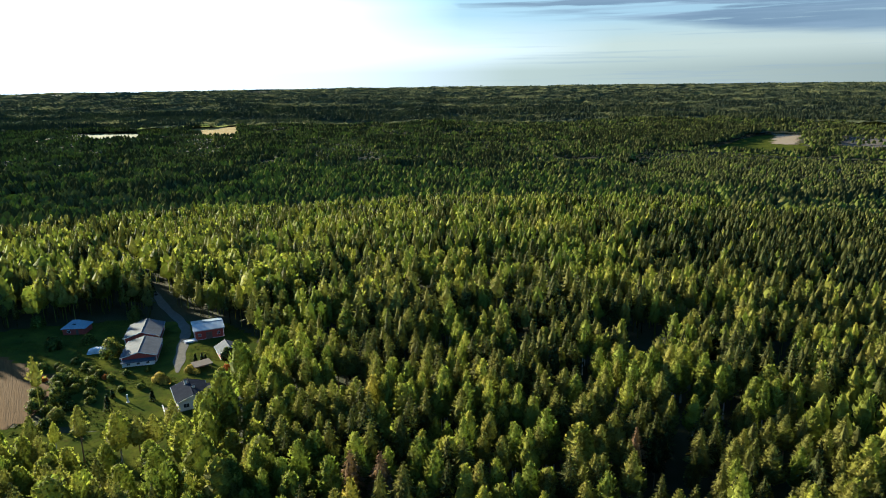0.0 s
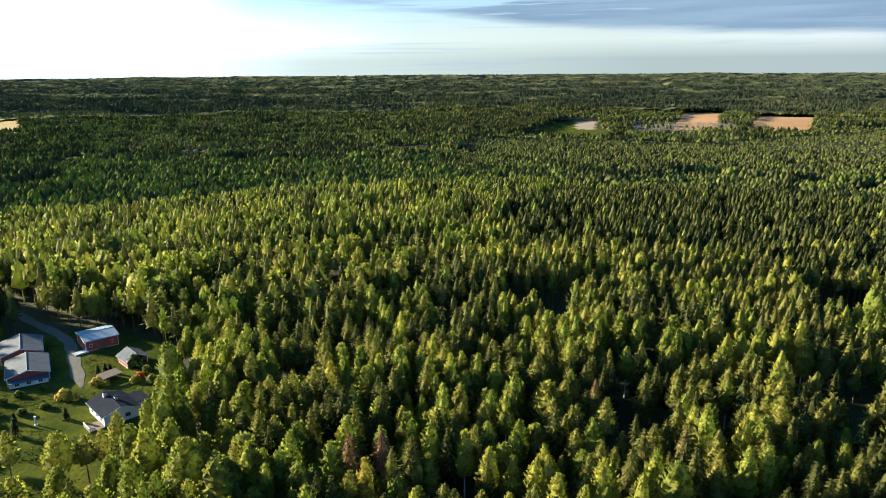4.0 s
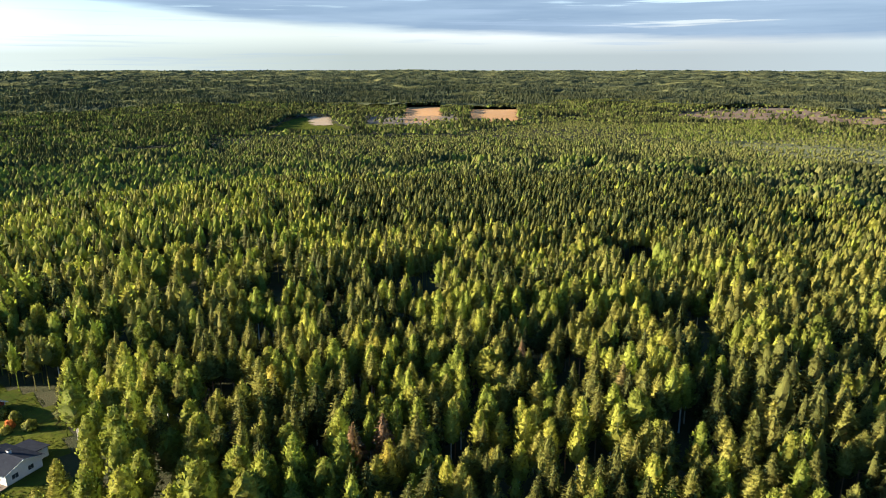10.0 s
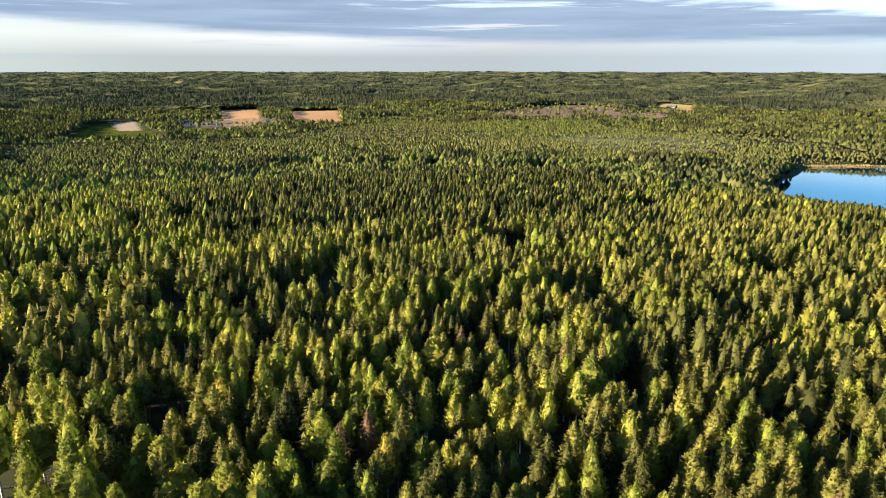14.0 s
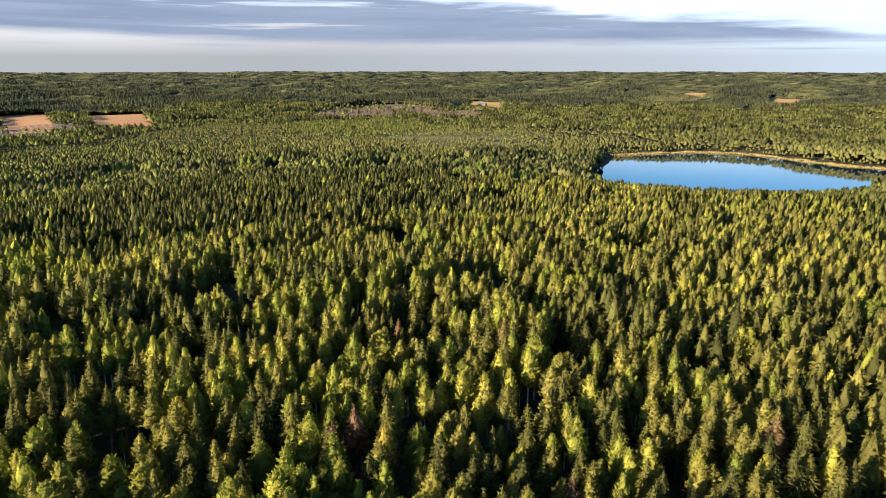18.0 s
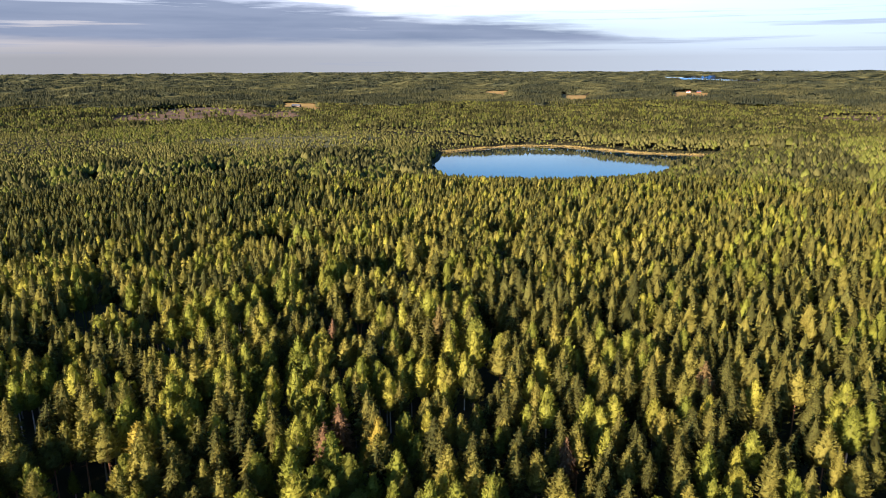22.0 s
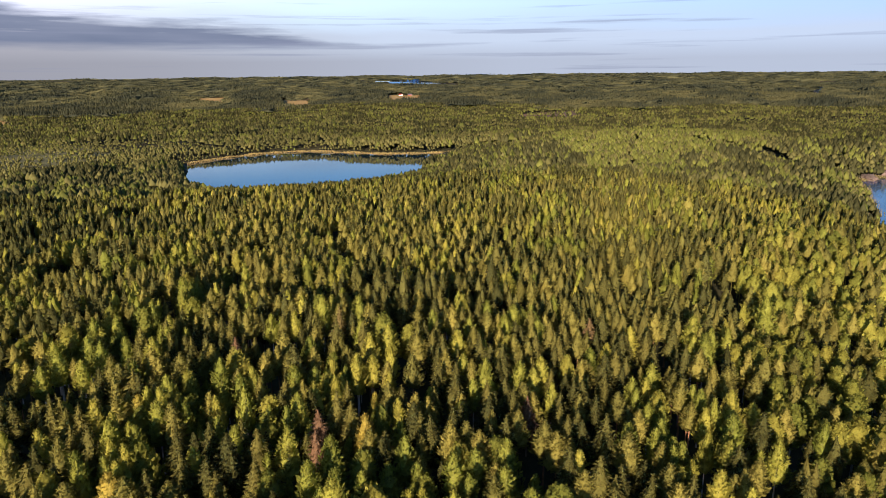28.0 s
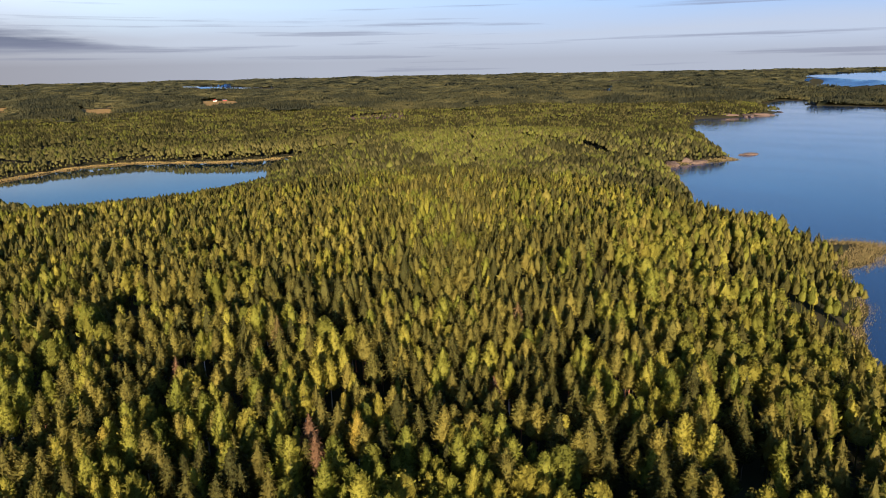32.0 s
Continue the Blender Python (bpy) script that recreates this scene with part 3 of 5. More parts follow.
def body(r, kind, wide, around, rings, rough, blunt=0.1):
    """The closed inside of a crown."""
    foot, tip = SHAPE[kind][:2]
    v, f = [(0, 0, foot if around > 4 else foot - 2.5)], []
    for k in range(1, rings):
        t = (k - 0.5) / (rings - 0.5) if rings > 2 else 0.16
        for i in range(around):
            a = 6.283 * (i + 0.5 * (k % 2)) / around
            m = float(girth(kind, t)) * wide * (1 + r.uniform(-rough, rough))
            v.append((math.cos(a) * m, math.sin(a) * m, foot + (tip - foot) * (t + r.uniform(-0.03, 0.03))))
    v.append((0, 0, tip - blunt))
    top = len(v) - 1
    for i in range(around):
        j = (i + 1) % around
        f.append((0, 1 + j, 1 + i))
        for k in range(rings - 2):
            p, q = 1 + k * around, 1 + (k + 1) * around
            f += [(p + i, p + j, q + j), (p + i, q + j, q + i)]
        p = 1 + (rings - 2) * around
        f.append((p + i, p + j, top))
    return np.array(v), np.array(f)


def crown(kind, level, r):
    """Crown of a tree about 18 m high with its foot at 0. level 0 near, 1 middle, 2 far, 3 farthest."""
    wide = r.uniform(0.88, 1.14)
    if level >= 3:
        if level == 3:
            return body(r, kind, wide * 1.26, 4, 3, 0.25, 1.0)
        a, b = body(r, kind, wide * 1.5, 4, 2, 0.35, 2.4)
        return a, b[[n for n in range(len(b)) if 0 not in b[n]]]
    core = (body(r, kind, wide * 0.74, 8, 8, 0.24), body(r, kind, wide * 0.78, 6, 5, 0.22), body(r, kind, wide * 0.92, 5, 4, 0.2))[level]
    # sprays that stand out from a full inside: drooping tiers on a spruce, upright ones on the rest
    n, long, slim = {"spruce": ((330, 1.3, 0.24), (66, 1.8, 0.38), (9, 2.2, 0.7)), "pine": ((310, 1.25, 0.26), (62, 1.8, 0.42), (9, 2.2, 0.8)),
                     "birch": ((290, 1.15, 0.28), (60, 1.7, 0.44), (9, 2.2, 0.8)), "aspen": ((300, 0.95, 0.38), (60, 1.5, 0.6), (9, 2.4, 1.0))}[kind][level]
    p, d = spots_on(r, kind, n, 9, wide, (15, 9, 5)[level] if kind == "spruce" else 0)
    p[:, :2] *= r.uniform(0.84, 1.0, (n, 1))
    way = {"spruce": d * (0.9, 0.9, 0) - (0, 0, 0.22), "pine": d * (0.75, 0.75, 0) + (0, 0, 0.6)}.get(kind, d * (0.55, 0.55, 0) + (0, 0, 0.7))
    got = [feathers(r, p, way, long, slim), core]
    if level:
        a = np.arange(3) * 2.0944
        ring = np.stack([0.2 * np.cos(a), 0.2 * np.sin(a), np.zeros(3)], -1)
        got.append((np.vstack([ring, ring * 0.8 + (0, 0, SHAPE[kind][0] + 2)]), np.array([(0, 1, 4), (0, 4, 3), (1, 2, 5), (1, 5, 4), (2, 0, 3), (2, 3, 5)])))
    return merge(got)


def form_of(kind, v, r, rough=0.36, far=0.0):
    """The soft outward direction at each corner of a crown."""
    foot, tip = SHAPE[kind][:2]
    t = np.clip((v[:, 2] - foot) / (tip - foot), 0, 1)
    flat = np.hypot(v[:, 0], v[:, 1])[:, None]
    n = np.c_[v[:, :2] / np.maximum(flat, 0.35), (0.34 if kind == "spruce" else 0.25) + (0.2 if kind == "spruce" else 0.6) * t]
    n = n / (np.linalg.norm(n, axis=1)[:, None] + 1e-6)
    n = n * (1 - far, 1 - far, 1) + (0, 0, far)
    n += np.repeat(r.normal(0, rough, (len(v) // 4 + 1, 3)), 4, 0)[: len(v)]
    return n / (np.linalg.norm(n, axis=1)[:, None] + 1e-6)


def stem(kind, r, sides=6):
    """A tapered, slightly bent trunk with a few limbs."""
    top, foot = (15.5, 0.20) if kind in ("spruce", "birch") else (13.5, 0.24)
    rings = [(0, 1.25), (0.6, 1.0), (top * 0.5, 0.72), (top, 0.22)]
    bend = r.uniform(-0.25, 0.25, 2)
    v, f = [], []
    for z, k in rings:
        for i in range(sides):
            a = 6.283 * i / sides
            v.append((foot * k * math.cos(a) + bend[0] * (z / top) ** 2, foot * k * math.sin(a) + bend[1] * (z / top) ** 2, z - 0.4 if z == 0 else z))
    for k in range(len(rings) - 1):
        for i in range(sides):
            j = (i + 1) % sides
            a, b, c, d = k * sides + i, k * sides + j, (k + 1) * sides + j, (k + 1) * sides + i
            f += [(a, b, c), (a, c, d)]
    for n in range(5):
        z, a, l = top * r.uniform(0.45, 0.85), r.uniform(0, 6.28), r.uniform(1.0, 1.9)
        b = len(v)
        x, y = bend[0] * (z / top) ** 2, bend[1] * (z / top) ** 2
        v += [(x, y, z - 0.08), (x - 0.06 * math.sin(a), y + 0.06 * math.cos(a), z + 0.05), (x + 0.06 * math.sin(a), y - 0.06 * math.cos(a), z + 0.05), (x + l * math.cos(a), y + l * math.sin(a), z + 0.5)]
        f += [(b, b + 1, b + 3), (b + 1, b + 2, b + 3), (b + 2, b, b + 3)]
    return np.array(v), np.array(f)


# ---------------------------------------------------------------- where the trees stand
KINDS = ["spruce", "pine", "birch", "aspen"]
# stands: outline, share of each kind, height factor, spacing factor
STANDS = [
    ([(196, 450), (331, 430), (440, 250), (277, 172), (200, 206), (173, 241), (100, 328), (120, 400)], (0.93, 0.03, 0.04, 0), 1.05, 0.92),
    ([(-200, 420), (-60, 300), (15, 270), (67, 288), (110, 330), (120, 400), (196, 450), (240, 560), (109, 700), (-200, 800)], (0.30, 0.10, 0.50, 0.10), 1.0, 1.0),
    ([(-78, 205), (-62, 216), (-62, 193), (-51, 166), (-44, 138), (-42, 115), (-44, 118), (-60, 124), (-66, 165)], (0.03, 0.02, 0.12, 0.83), 1.12, 1.5),
    ([(-66, 172), (-60, 128), (-100, 118), (-150, 150), (-116, 172), (-90, 162)], (0.06, 0.24, 0.20, 0.50), 0.95, 1.6),
    ([(-16, 150), (8, 148), (4, 108), (-36, 106), (-40, 128)], (0.14, 0.12, 0.66, 0.08), 1.0, 1.0),
    ([(337, 108), (286, -78), (162, -25), (120, 60), (143, 88), (182, 131)], (0.25, 0.60, 0.12, 0.03), 0.95, 0.95),
    ([(106, 10), (70, -76), (-4, -4), (-14, 54), (16, 66), (60, 60)], (0.64, 0.28, 0.08, 0), 0.98, 0.86),
    ([(120, -120), (77, -175), (-27, -80), (-70, -14), (-66, 31), (-30, 27), (-4, -4), (70, -76)], (0.05, 0.35, 0.08, 0.52), 0.92, 1.0),
    # glow opposite the sun put into this hill's colour by added yellow-green birches
    ([(790, -440), (800, -700), (600, -720), (372, -300), (391, -245), (600, -300)], (0.05, 0.25, 0.55, 0.15), 0.7, 0.95),
    ([(780, 160), (900, 120), (930, -40), (860, -200), (780, -330), (720, -320), (735, -240), (740, -180), (800, -95), (850, -40), (855, 10), (800, 95)], (0.08, 0.80, 0.12, 0), 1.08, 0.9),
    ([(980, 900), (980, 200), (860, 60), (700, 160), (560, 420), (600, 800)], (0.12, 0.80, 0.08, 0), 0.6, 1.0),
    ([(885, 540), (850, 440), (855, 266), (775, 215), (720, 270), (700, 360), (765, 430)], (0.03, 0.92, 0.05, 0), 0.42, 1.5),
    ([(500, 150), (470, 108), (490, 106), (545, 128), (640, 132), (720, 126), (720, 175), (560, 190)], (0.15, 0.80, 0.05, 0), 1.12, 0.9),
    ([(311, 1014), (173, 707), (235, 678), (349, 615), (504, 513), (600, 450), (705, 566), (646, 728), (553, 865), (379, 977)], (0.35, 0.50, 0.15, 0), 0.52, 0.92),
    ([(500, 1560), (575, 1500), (711, 1380), (640, 1330), (566, 1200), (430, 1060), (316, 1040), (250, 1300)], (0.70, 0.25, 0.05, 0), 1.22, 0.9),
    ([(1080, 760), (1210, 560), (965, 430), (801, 500), (821, 642)], (0.10, 0.35, 0.45, 0.10), 0.72, 0.9),
    ([(-300, 230), (-190, 240), (-160, 254), (-120, 284), (-84, 266), (-70, 246), (-40, 262), (-60, 330), (-140, 380), (-300, 400)], (0.35, 0.05, 0.40, 0.20), 1.2, 1.0),
]
KEEP_OUT = [YARD, PLOUGHED, FRONT] + [p for nm, p, _, _ in OPEN_LAND if nm != "bog"] + [[(10, -240), (14, -305), (48, -305), (70, -268), (60, -235)]]
SPARE = [3 + n for n, q in enumerate([q for q in OPEN_LAND if q[0] != "bog"]) if q[0] == "clearing"]
HOLES = [(92, 455, 16), (176, 190, 13), (163, 178, 9), (-36, 84, 5), (40, -40, 12), (-2, 112, 5)]


def scatter(spacing, low, high, seed):
    """Jittered places in a ring round the middle of the near wood."""
    r = np.random.RandomState(seed)
    n = int(2 * high / spacing) + 2
    i, j = np.meshgrid(np.arange(n), np.arange(n), indexing="ij")
    x = (i - n / 2 + 0.5 * (j % 2)) * spacing + r.uniform(-0.42, 0.42, (n, n)) * spacing + HEART[0]
    y = (j - n / 2) * spacing * 0.92 + r.uniform(-0.42, 0.42, (n, n)) * spacing + HEART[1]
    x, y = x.ravel(), y.ravel()
    d = np.hypot(x - HEART[0], y - HEART[1])
    return x[(d >= low) & (d < high)], y[(d >= low) & (d < high)], r


HEART = (0.0, 105.0)


# trees that stand out, by place, height of the tip and kind
LANDMARKS = [(-5, 139, 15.5, 2), (-19, 130, 20.0, 2), (-2, 146, 15, 2), (33, 282, 12, 2), (57, 190, 14, 2), (46, 205, 17, 2), (40, 292, 15, 2), (161, 169, 13, 2),
             (50, 179, 19, 2), (31, 100, 21, 0), (35, 71, 21, 1), (82, 166, 13, 2), (164, 254, 11, 0), (211, 188, 11, 2), (243, 140, 9, 2), (52, 102, 20, 1),
             (69, 41, 24, 0), (7, 122, 18, 1), (-18, 106, 16, 2), (4, 34, 17, 0), (-20, 42, 15, 2), (-41, 55, 17, 2), (-1, 5, 20, 0), (-3, 47, 17, 2),
             (7, 94, 20, 1), (-12, 129, 17, 2), (-47, 89, 16, 2), (-46, 72, 15, 0), (-50, 66, 15, 0), (10, -30, 17, 2), (5, 131, 15, 3), (-27, 123, 15, 3),
             (-61.7, 158.5, 17.0, 3), (-59.9, 167.3, 18.2, 3), (-55.7, 176.9, 16.2, 3), (-51.5, 180.7, 17.0, 3), (-45.4, 167.7, 18.2, 3), (-53.6, 154.3, 16.2, 3), (-47.3, 152.1, 17.0, 3), (-55.5, 145.2, 18.2, 3), (-48.8, 140.2, 16.2, 3),
             (-43.9, 142.6, 17.0, 3), (-59.9, 141.4, 18.2, 3), (-53.5, 132.8, 16.2, 3), (-47.4, 128.5, 17.0, 3), (-61.4, 129.9, 18.2, 3), (-56.5, 125.9, 16.2, 3), (-67.3, 125.4, 17.0, 3), (-40.9, 153.0, 18.2, 3), (-79.2, 149.9, 16.2, 3),
             (-39.6, 161.5, 17.0, 3), (-40.3, 134.0, 18.2, 3), (-43.5, 196.4, 20.5, 2), (-89.2, 151.2, 17.0, 1), (-73.5, 147.9, 15.5, 1), (-70.1, 149.0, 15.5, 1), (-99.8, 149.1, 15.5, 1), (-92.6, 140.2, 15.0, 1), (-68.3, 156.6, 15.5, 1),
             (-107, 147, 14.5, 3), (-97, 141, 15.0, 3), (-98, 155, 7.5, 2), (-84, 136, 15.0, 3), (-89, 139, 13.5, 2), (-77, 139, 14.0, 3), (-103, 141, 15.0, 1), (-64.5, 150, 15.5, 3), (-67, 139, 14.5, 3),
             (-50.5, 164, 17.0, 3)]


def stock(spacing, low, high, seed, sector=True):
    """Places, kinds, heights and tints of the trees in a ring."""
    x, y, r = scatter(spacing, low, high, seed)
    if sector:
        az = np.degrees(np.arctan2(x + 60, y - 70))
        keep = (az > -48) & (az < 172) | (np.hypot(x + 60, y - 70) < 220)
        x, y = x[keep], y[keep]
    keep = signed_water(x, y) > 1.2
    left = r.uniform(0, 1, len(x)) < 0.16  # seed trees left standing on felled ground
    for n, poly in enumerate(KEEP_OUT):
        keep &= ~inside(poly, x, y) | left if n in SPARE else ~inside(poly, x, y)
    for cx, cy, cr in HOLES:
        keep &= np.hypot(x - cx, y - cy) > cr
    for (ax, ay), (bx, by) in zip(ROAD, ROAD[1:]):
        k = np.clip(((x - ax) * (bx - ax) + (y - ay) * (by - ay)) / ((bx - ax) ** 2 + (by - ay) ** 2), 0, 1)
        keep &= np.hypot(x - ax - k * (bx - ax), y - ay - k * (by - ay)) > 4.5
    x, y = x[keep], y[keep]
    # stand by stand
    a, b = waves(x, y, 31, 150), waves(x, y, 32, 90)
    c = waves(x, y, 30, 42)
    share = np.stack([0.42 + 0.30 * a, 0.36 - 0.22 * a + 0.15 * b, 0.22 - 0.18 * b, 0.05 + 0.04 * b], -1)
    share[c > 0.75] = share[c > 0.75] * 0.25 + np.array([0.05, 0.15, 0.45, 0.05])
    share[c < -0.75] = share[c < -0.75] * 0.25 + np.array([0.70, 0.05, 0, 0])
    tall = 0.95 + 0.08 * waves(x, y, 33, 120) + 0.07 * np.clip(2.5 * waves(x, y, 29, 64), -1, 1)
    sparse, named = np.ones(len(x)), np.zeros(len(x), bool)
    for poly, part, hh, gap in STANDS:
        m = inside(poly, x, y)
        share[m] = part
        tall[m] = hh * (1 + 0.06 * waves(x[m], y[m], 34, 60))
        sparse[m] = gap
        named |= m
    # farther off, older and younger stands in blocks
    gone = (np.hypot(x - CENTRE[0], y - CENTRE[1]) > 330) & ~named
    young = gone & (waves(x, y, 38, 170) + 0.7 * waves(x, y, 39, 80) > 0.45)
    old = gone & (waves(x, y, 40, 130) > 0.5) & ~young
    tall[young] *= np.where(np.hypot(x[young] - CENTRE[0], y[young] - CENTRE[1]) > 640, 0.72, 0.82)
    share[young] = share[young] * 0.5 + np.array([0.05, 0.30, 0.15, 0])
    tall[old] *= 1.12
    share[old] = (0.85, 0.12, 0.03, 0)
    bank = inside([(390, 160), (500, 140), (466, 75), (462, 25), (470, -20), (486, -62), (520, -104), (600, -150), (690, -225), (660, -260), (440, -140), (380, -40)], x, y)
    tall[bank] = 1.06
    share = np.clip(share, 0.01, None)
    # groups of leaf trees among groups of spruces
    lean = np.clip(1.1 * c + 0.5 * waves(x, y, 25, 23), -1.4, 1.4)[:, None] * np.where(share[:, :1] > 0.8, 0.35, 1.0)
    share *= np.exp(lean * (-1.0, 0.0, 0.9, 0.9))
    share /= share.sum(1)[:, None]
    kind = (r.uniform(0, 1, len(x))[:, None] > share.cumsum(1)).sum(1).clip(0, 3)
    keep = r.uniform(0, 1, len(x)) < np.clip(0.93 + 0.10 * waves(x, y, 35, 45), 0.6, 1.0) / np.maximum(sparse, 0.9)
    keep &= (waves(x, y, 28, 24) < 0.72) & (waves(x, y, 27, 60) + 0.3 * waves(x, y, 26, 19) < 1.4)
    x, y, kind, tall = x[keep], y[keep], kind[keep], tall[keep]
    shore = np.clip(signed_water(x, y) / 26, 0, 1)
    even = np.hypot(x - CENTRE[0], y - CENTRE[1]) > 430
    lead = r.uniform(0, 1, len(x)) < np.where(even, 0.92, 0.86)
    size = tall * np.where(x > 700, 0.34 + 0.66 * shore, np.where(x > 420, 0.82 + 0.18 * shore, 0.58 + 0.42 * shore)) * np.where(lead, np.clip(r.normal(0.96, 1.0, len(x)) * np.where(even, 0.04, 0.055) + 0.96 * (1 - np.where(even, 0.04, 0.055)), 0.8, 1.2), np.clip(r.normal(0.70, 0.13, len(x)), 0.35, 0.9))
    tint = np.clip(r.uniform(0, 1, len(x)) * 0.9 + 0.05 + 0.22 * waves(x, y, 36, 70), 0, 0.97)
    ridge = inside(STANDS[0][0], x, y) & (kind == 0)
    tint[ridge] = np.clip(tint[ridge] - 0.45, 0, 1)
    tint = np.where(np.hypot(x - CENTRE[0], y - CENTRE[1]) > 440, 0.30 + 0.40 * (tint - 0.5), tint)
    mark = np.array([q for q in LANDMARKS if low <= math.hypot(q[0] - HEART[0], q[1] - HEART[1]) < high])
    if len(mark):
        gap = np.hypot(x[:, None] - mark[:, 0], y[:, None] - mark[:, 1]).min(1) > 3.6
        foot = height(mark[:, 0], mark[:, 1])
        x, y = np.r_[mark[:, 0], x[gap]], np.r_[mark[:, 1], y[gap]]
        kind, tint = np.r_[mark[:, 3].astype(int), kind[gap]], np.r_[np.full(len(mark), 0.85), tint[gap]]
        size = np.r_[np.clip((mark[:, 2] - foot) / 18.0, 0.5, 1.4), size[gap]]
    return x, y, kind, size, tint, r


def plant(name, level, kind, x, y, size, tint, r, mat, label):
    """Many trees of a kind, joined."""
    if len(x) == 0:
        return
    forms = [crown(kind, level, np.random.RandomState(900 + 37 * KINDS.index(kind) + 7 * level + n)) for n in range(10)]
    pick = r.randint(0, len(forms), len(x))
    z = height(x, y)
    vs, fs, ts, ns, at = [], [], [], [], 0
    for n, (v, f) in enumerate(forms):
        m = pick == n
        if not m.any():
            continue
        a, s = r.uniform(0, 6.283, m.sum()), size[m]
        fat = s * r.uniform(0.82, 1.12, m.sum())
        c, q = np.cos(a)[:, None] * fat[:, None], np.sin(a)[:, None] * fat[:, None]
        w = np.stack([x[m][:, None] + c * v[:, 0] - q * v[:, 1], y[m][:, None] + q * v[:, 0] + c * v[:, 1], z[m][:, None] + s[:, None] * v[:, 2]], -1)
        vs.append(w.reshape(-1, 3))
        fs.append((f[None] + at + (np.arange(m.sum()) * len(v))[:, None, None]).reshape(-1, 3))
        ts.append(np.repeat(tint[m], len(v)))
        o = form_of(kind, v, np.random.RandomState(n), (0, 0.32, 0.26, 0.12, 0.10)[level], (0, 0, 0, 0.34, 0.48)[level])
        ca, sa = np.cos(a)[:, None], np.sin(a)[:, None]
        ns.append(np.stack([ca * o[:, 0] - sa * o[:, 1], sa * o[:, 0] + ca * o[:, 1], np.broadcast_to(o[:, 2], (m.sum(), len(v)))], -1).reshape(-1, 3))
        at += m.sum() * len(v)
    ob = link_mesh(name, np.vstack(vs), np.vstack(fs), mat, tint=np.concatenate(ts), puff=np.vstack(ns))
    tagged(ob, label, "forest", kind="stuff")


WORDS = {
    "spruce": "dense dark green pointed spruces, sunlit from one side",
    "pine": "olive green round-topped pines standing close together",
    "birch": "bright yellow-green birches turning in early autumn",
    "aspen": "broad full green aspen crowns in evening sun",
}


def build_woods():
    # near trees, one by one
    x, y, kind, size, tint, r = stock(4.95, 0, 160, 7)
    size *= 1.05
    d = np.hypot(x + 18, y - 112)
    d[: sum(math.hypot(q[0] - HEART[0], q[1] - HEART[1]) < 160 for q in LANDMARKS)] = 0
    own = np.zeros(len(x), bool)
    for k, name in enumerate(KINDS):
        mine = np.where(kind == k)[0]
        mine = mine[np.argsort(d[mine])][:300]
        own[mine] = True
        forms = []
        for n in range(6):
            q = np.random.RandomState(500 + 11 * k + n)
            base = new(f"{name}_tree")
            v, f = stem(name, q)
            link_mesh("trunk", v, f, BARK[name], base)
            v, f = crown(name, 0, q)
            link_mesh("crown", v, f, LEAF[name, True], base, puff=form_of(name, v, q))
            tagged(base, {"spruce": "tall dark green spruce with drooping boughs", "pine": "olive green pine with reddish trunk and tufted crown",
                          "birch": "slender yellow-green birch with white trunk", "aspen": "broad leafy green aspen with grey trunk"}[name],
                   "tree", f"{name} trees of the near wood")
            forms.append(base)
        for n, t in enumerate(mine):
            s, a = size[t], r.uniform(0, 6.283)
            fat = s * r.uniform(0.80, 1.12)
            m = Matrix.Translation((x[t], y[t], float(height(x[t], y[t])))) @ Matrix.Rotation(a, 4, "Z") @ Matrix.Diagonal((fat, fat, s, 1))
            if n < len(forms):
                forms[n].matrix_basis = m
            else:
                ob = copy_thing(forms[n % len(forms)], Matrix())
                ob.matrix_basis = m
    rest = ~own
    for k, name in enumerate(KINDS):
        m = rest & (kind == k)
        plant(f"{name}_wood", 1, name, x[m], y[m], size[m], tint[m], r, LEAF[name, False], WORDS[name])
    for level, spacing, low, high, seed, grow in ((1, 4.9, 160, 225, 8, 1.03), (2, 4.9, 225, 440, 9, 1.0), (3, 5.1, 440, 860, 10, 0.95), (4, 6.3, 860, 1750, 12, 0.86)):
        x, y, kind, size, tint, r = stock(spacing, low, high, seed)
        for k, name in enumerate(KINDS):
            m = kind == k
            plant(f"{name}_wood", level, name, x[m], y[m], size[m] * grow, tint[m], r, LEAF[name, False] if level < 3 else PLAIN_HAZED[name], WORDS[name])


build_woods()


def far_stand(x, y):
    """Height of the far woods by blocks of old, middle and young wood, and their hue."""
    x, y, k = stretched(x, y)
    a, b, c = waves(x, y, 43, 330), waves(x, y, 44, 190), waves(x, y, 45, 60)
    age = np.clip(5 * a, -1, 1) + 0.55 * np.clip(6 * b, -1, 1)
    open_land = waves(x, y, 47, 230) + 0.3 * waves(x, y, 48, 90) > 1.0
    tall = (12.5 + 4.2 * age + 0.9 * np.clip(2 * c, -1, 1)) * k
    hue = 0.45 - 0.22 * age + 0.20 * np.clip(3 * waves(x, y, 42, 260), -1, 1) + 0.10 * waves(x, y, 46, 900)
    return np.where(open_land, 0.5, tall), np.where(open_land, 0.9, hue), k


def land_only(x, y, rim):
    keep = signed_water(x, y) > rim
    for poly in KEEP_OUT[3:] + [opened(p, 0.91) for p in FAR_WATERS]:
        keep &= ~inside(poly, x, y)
    return keep


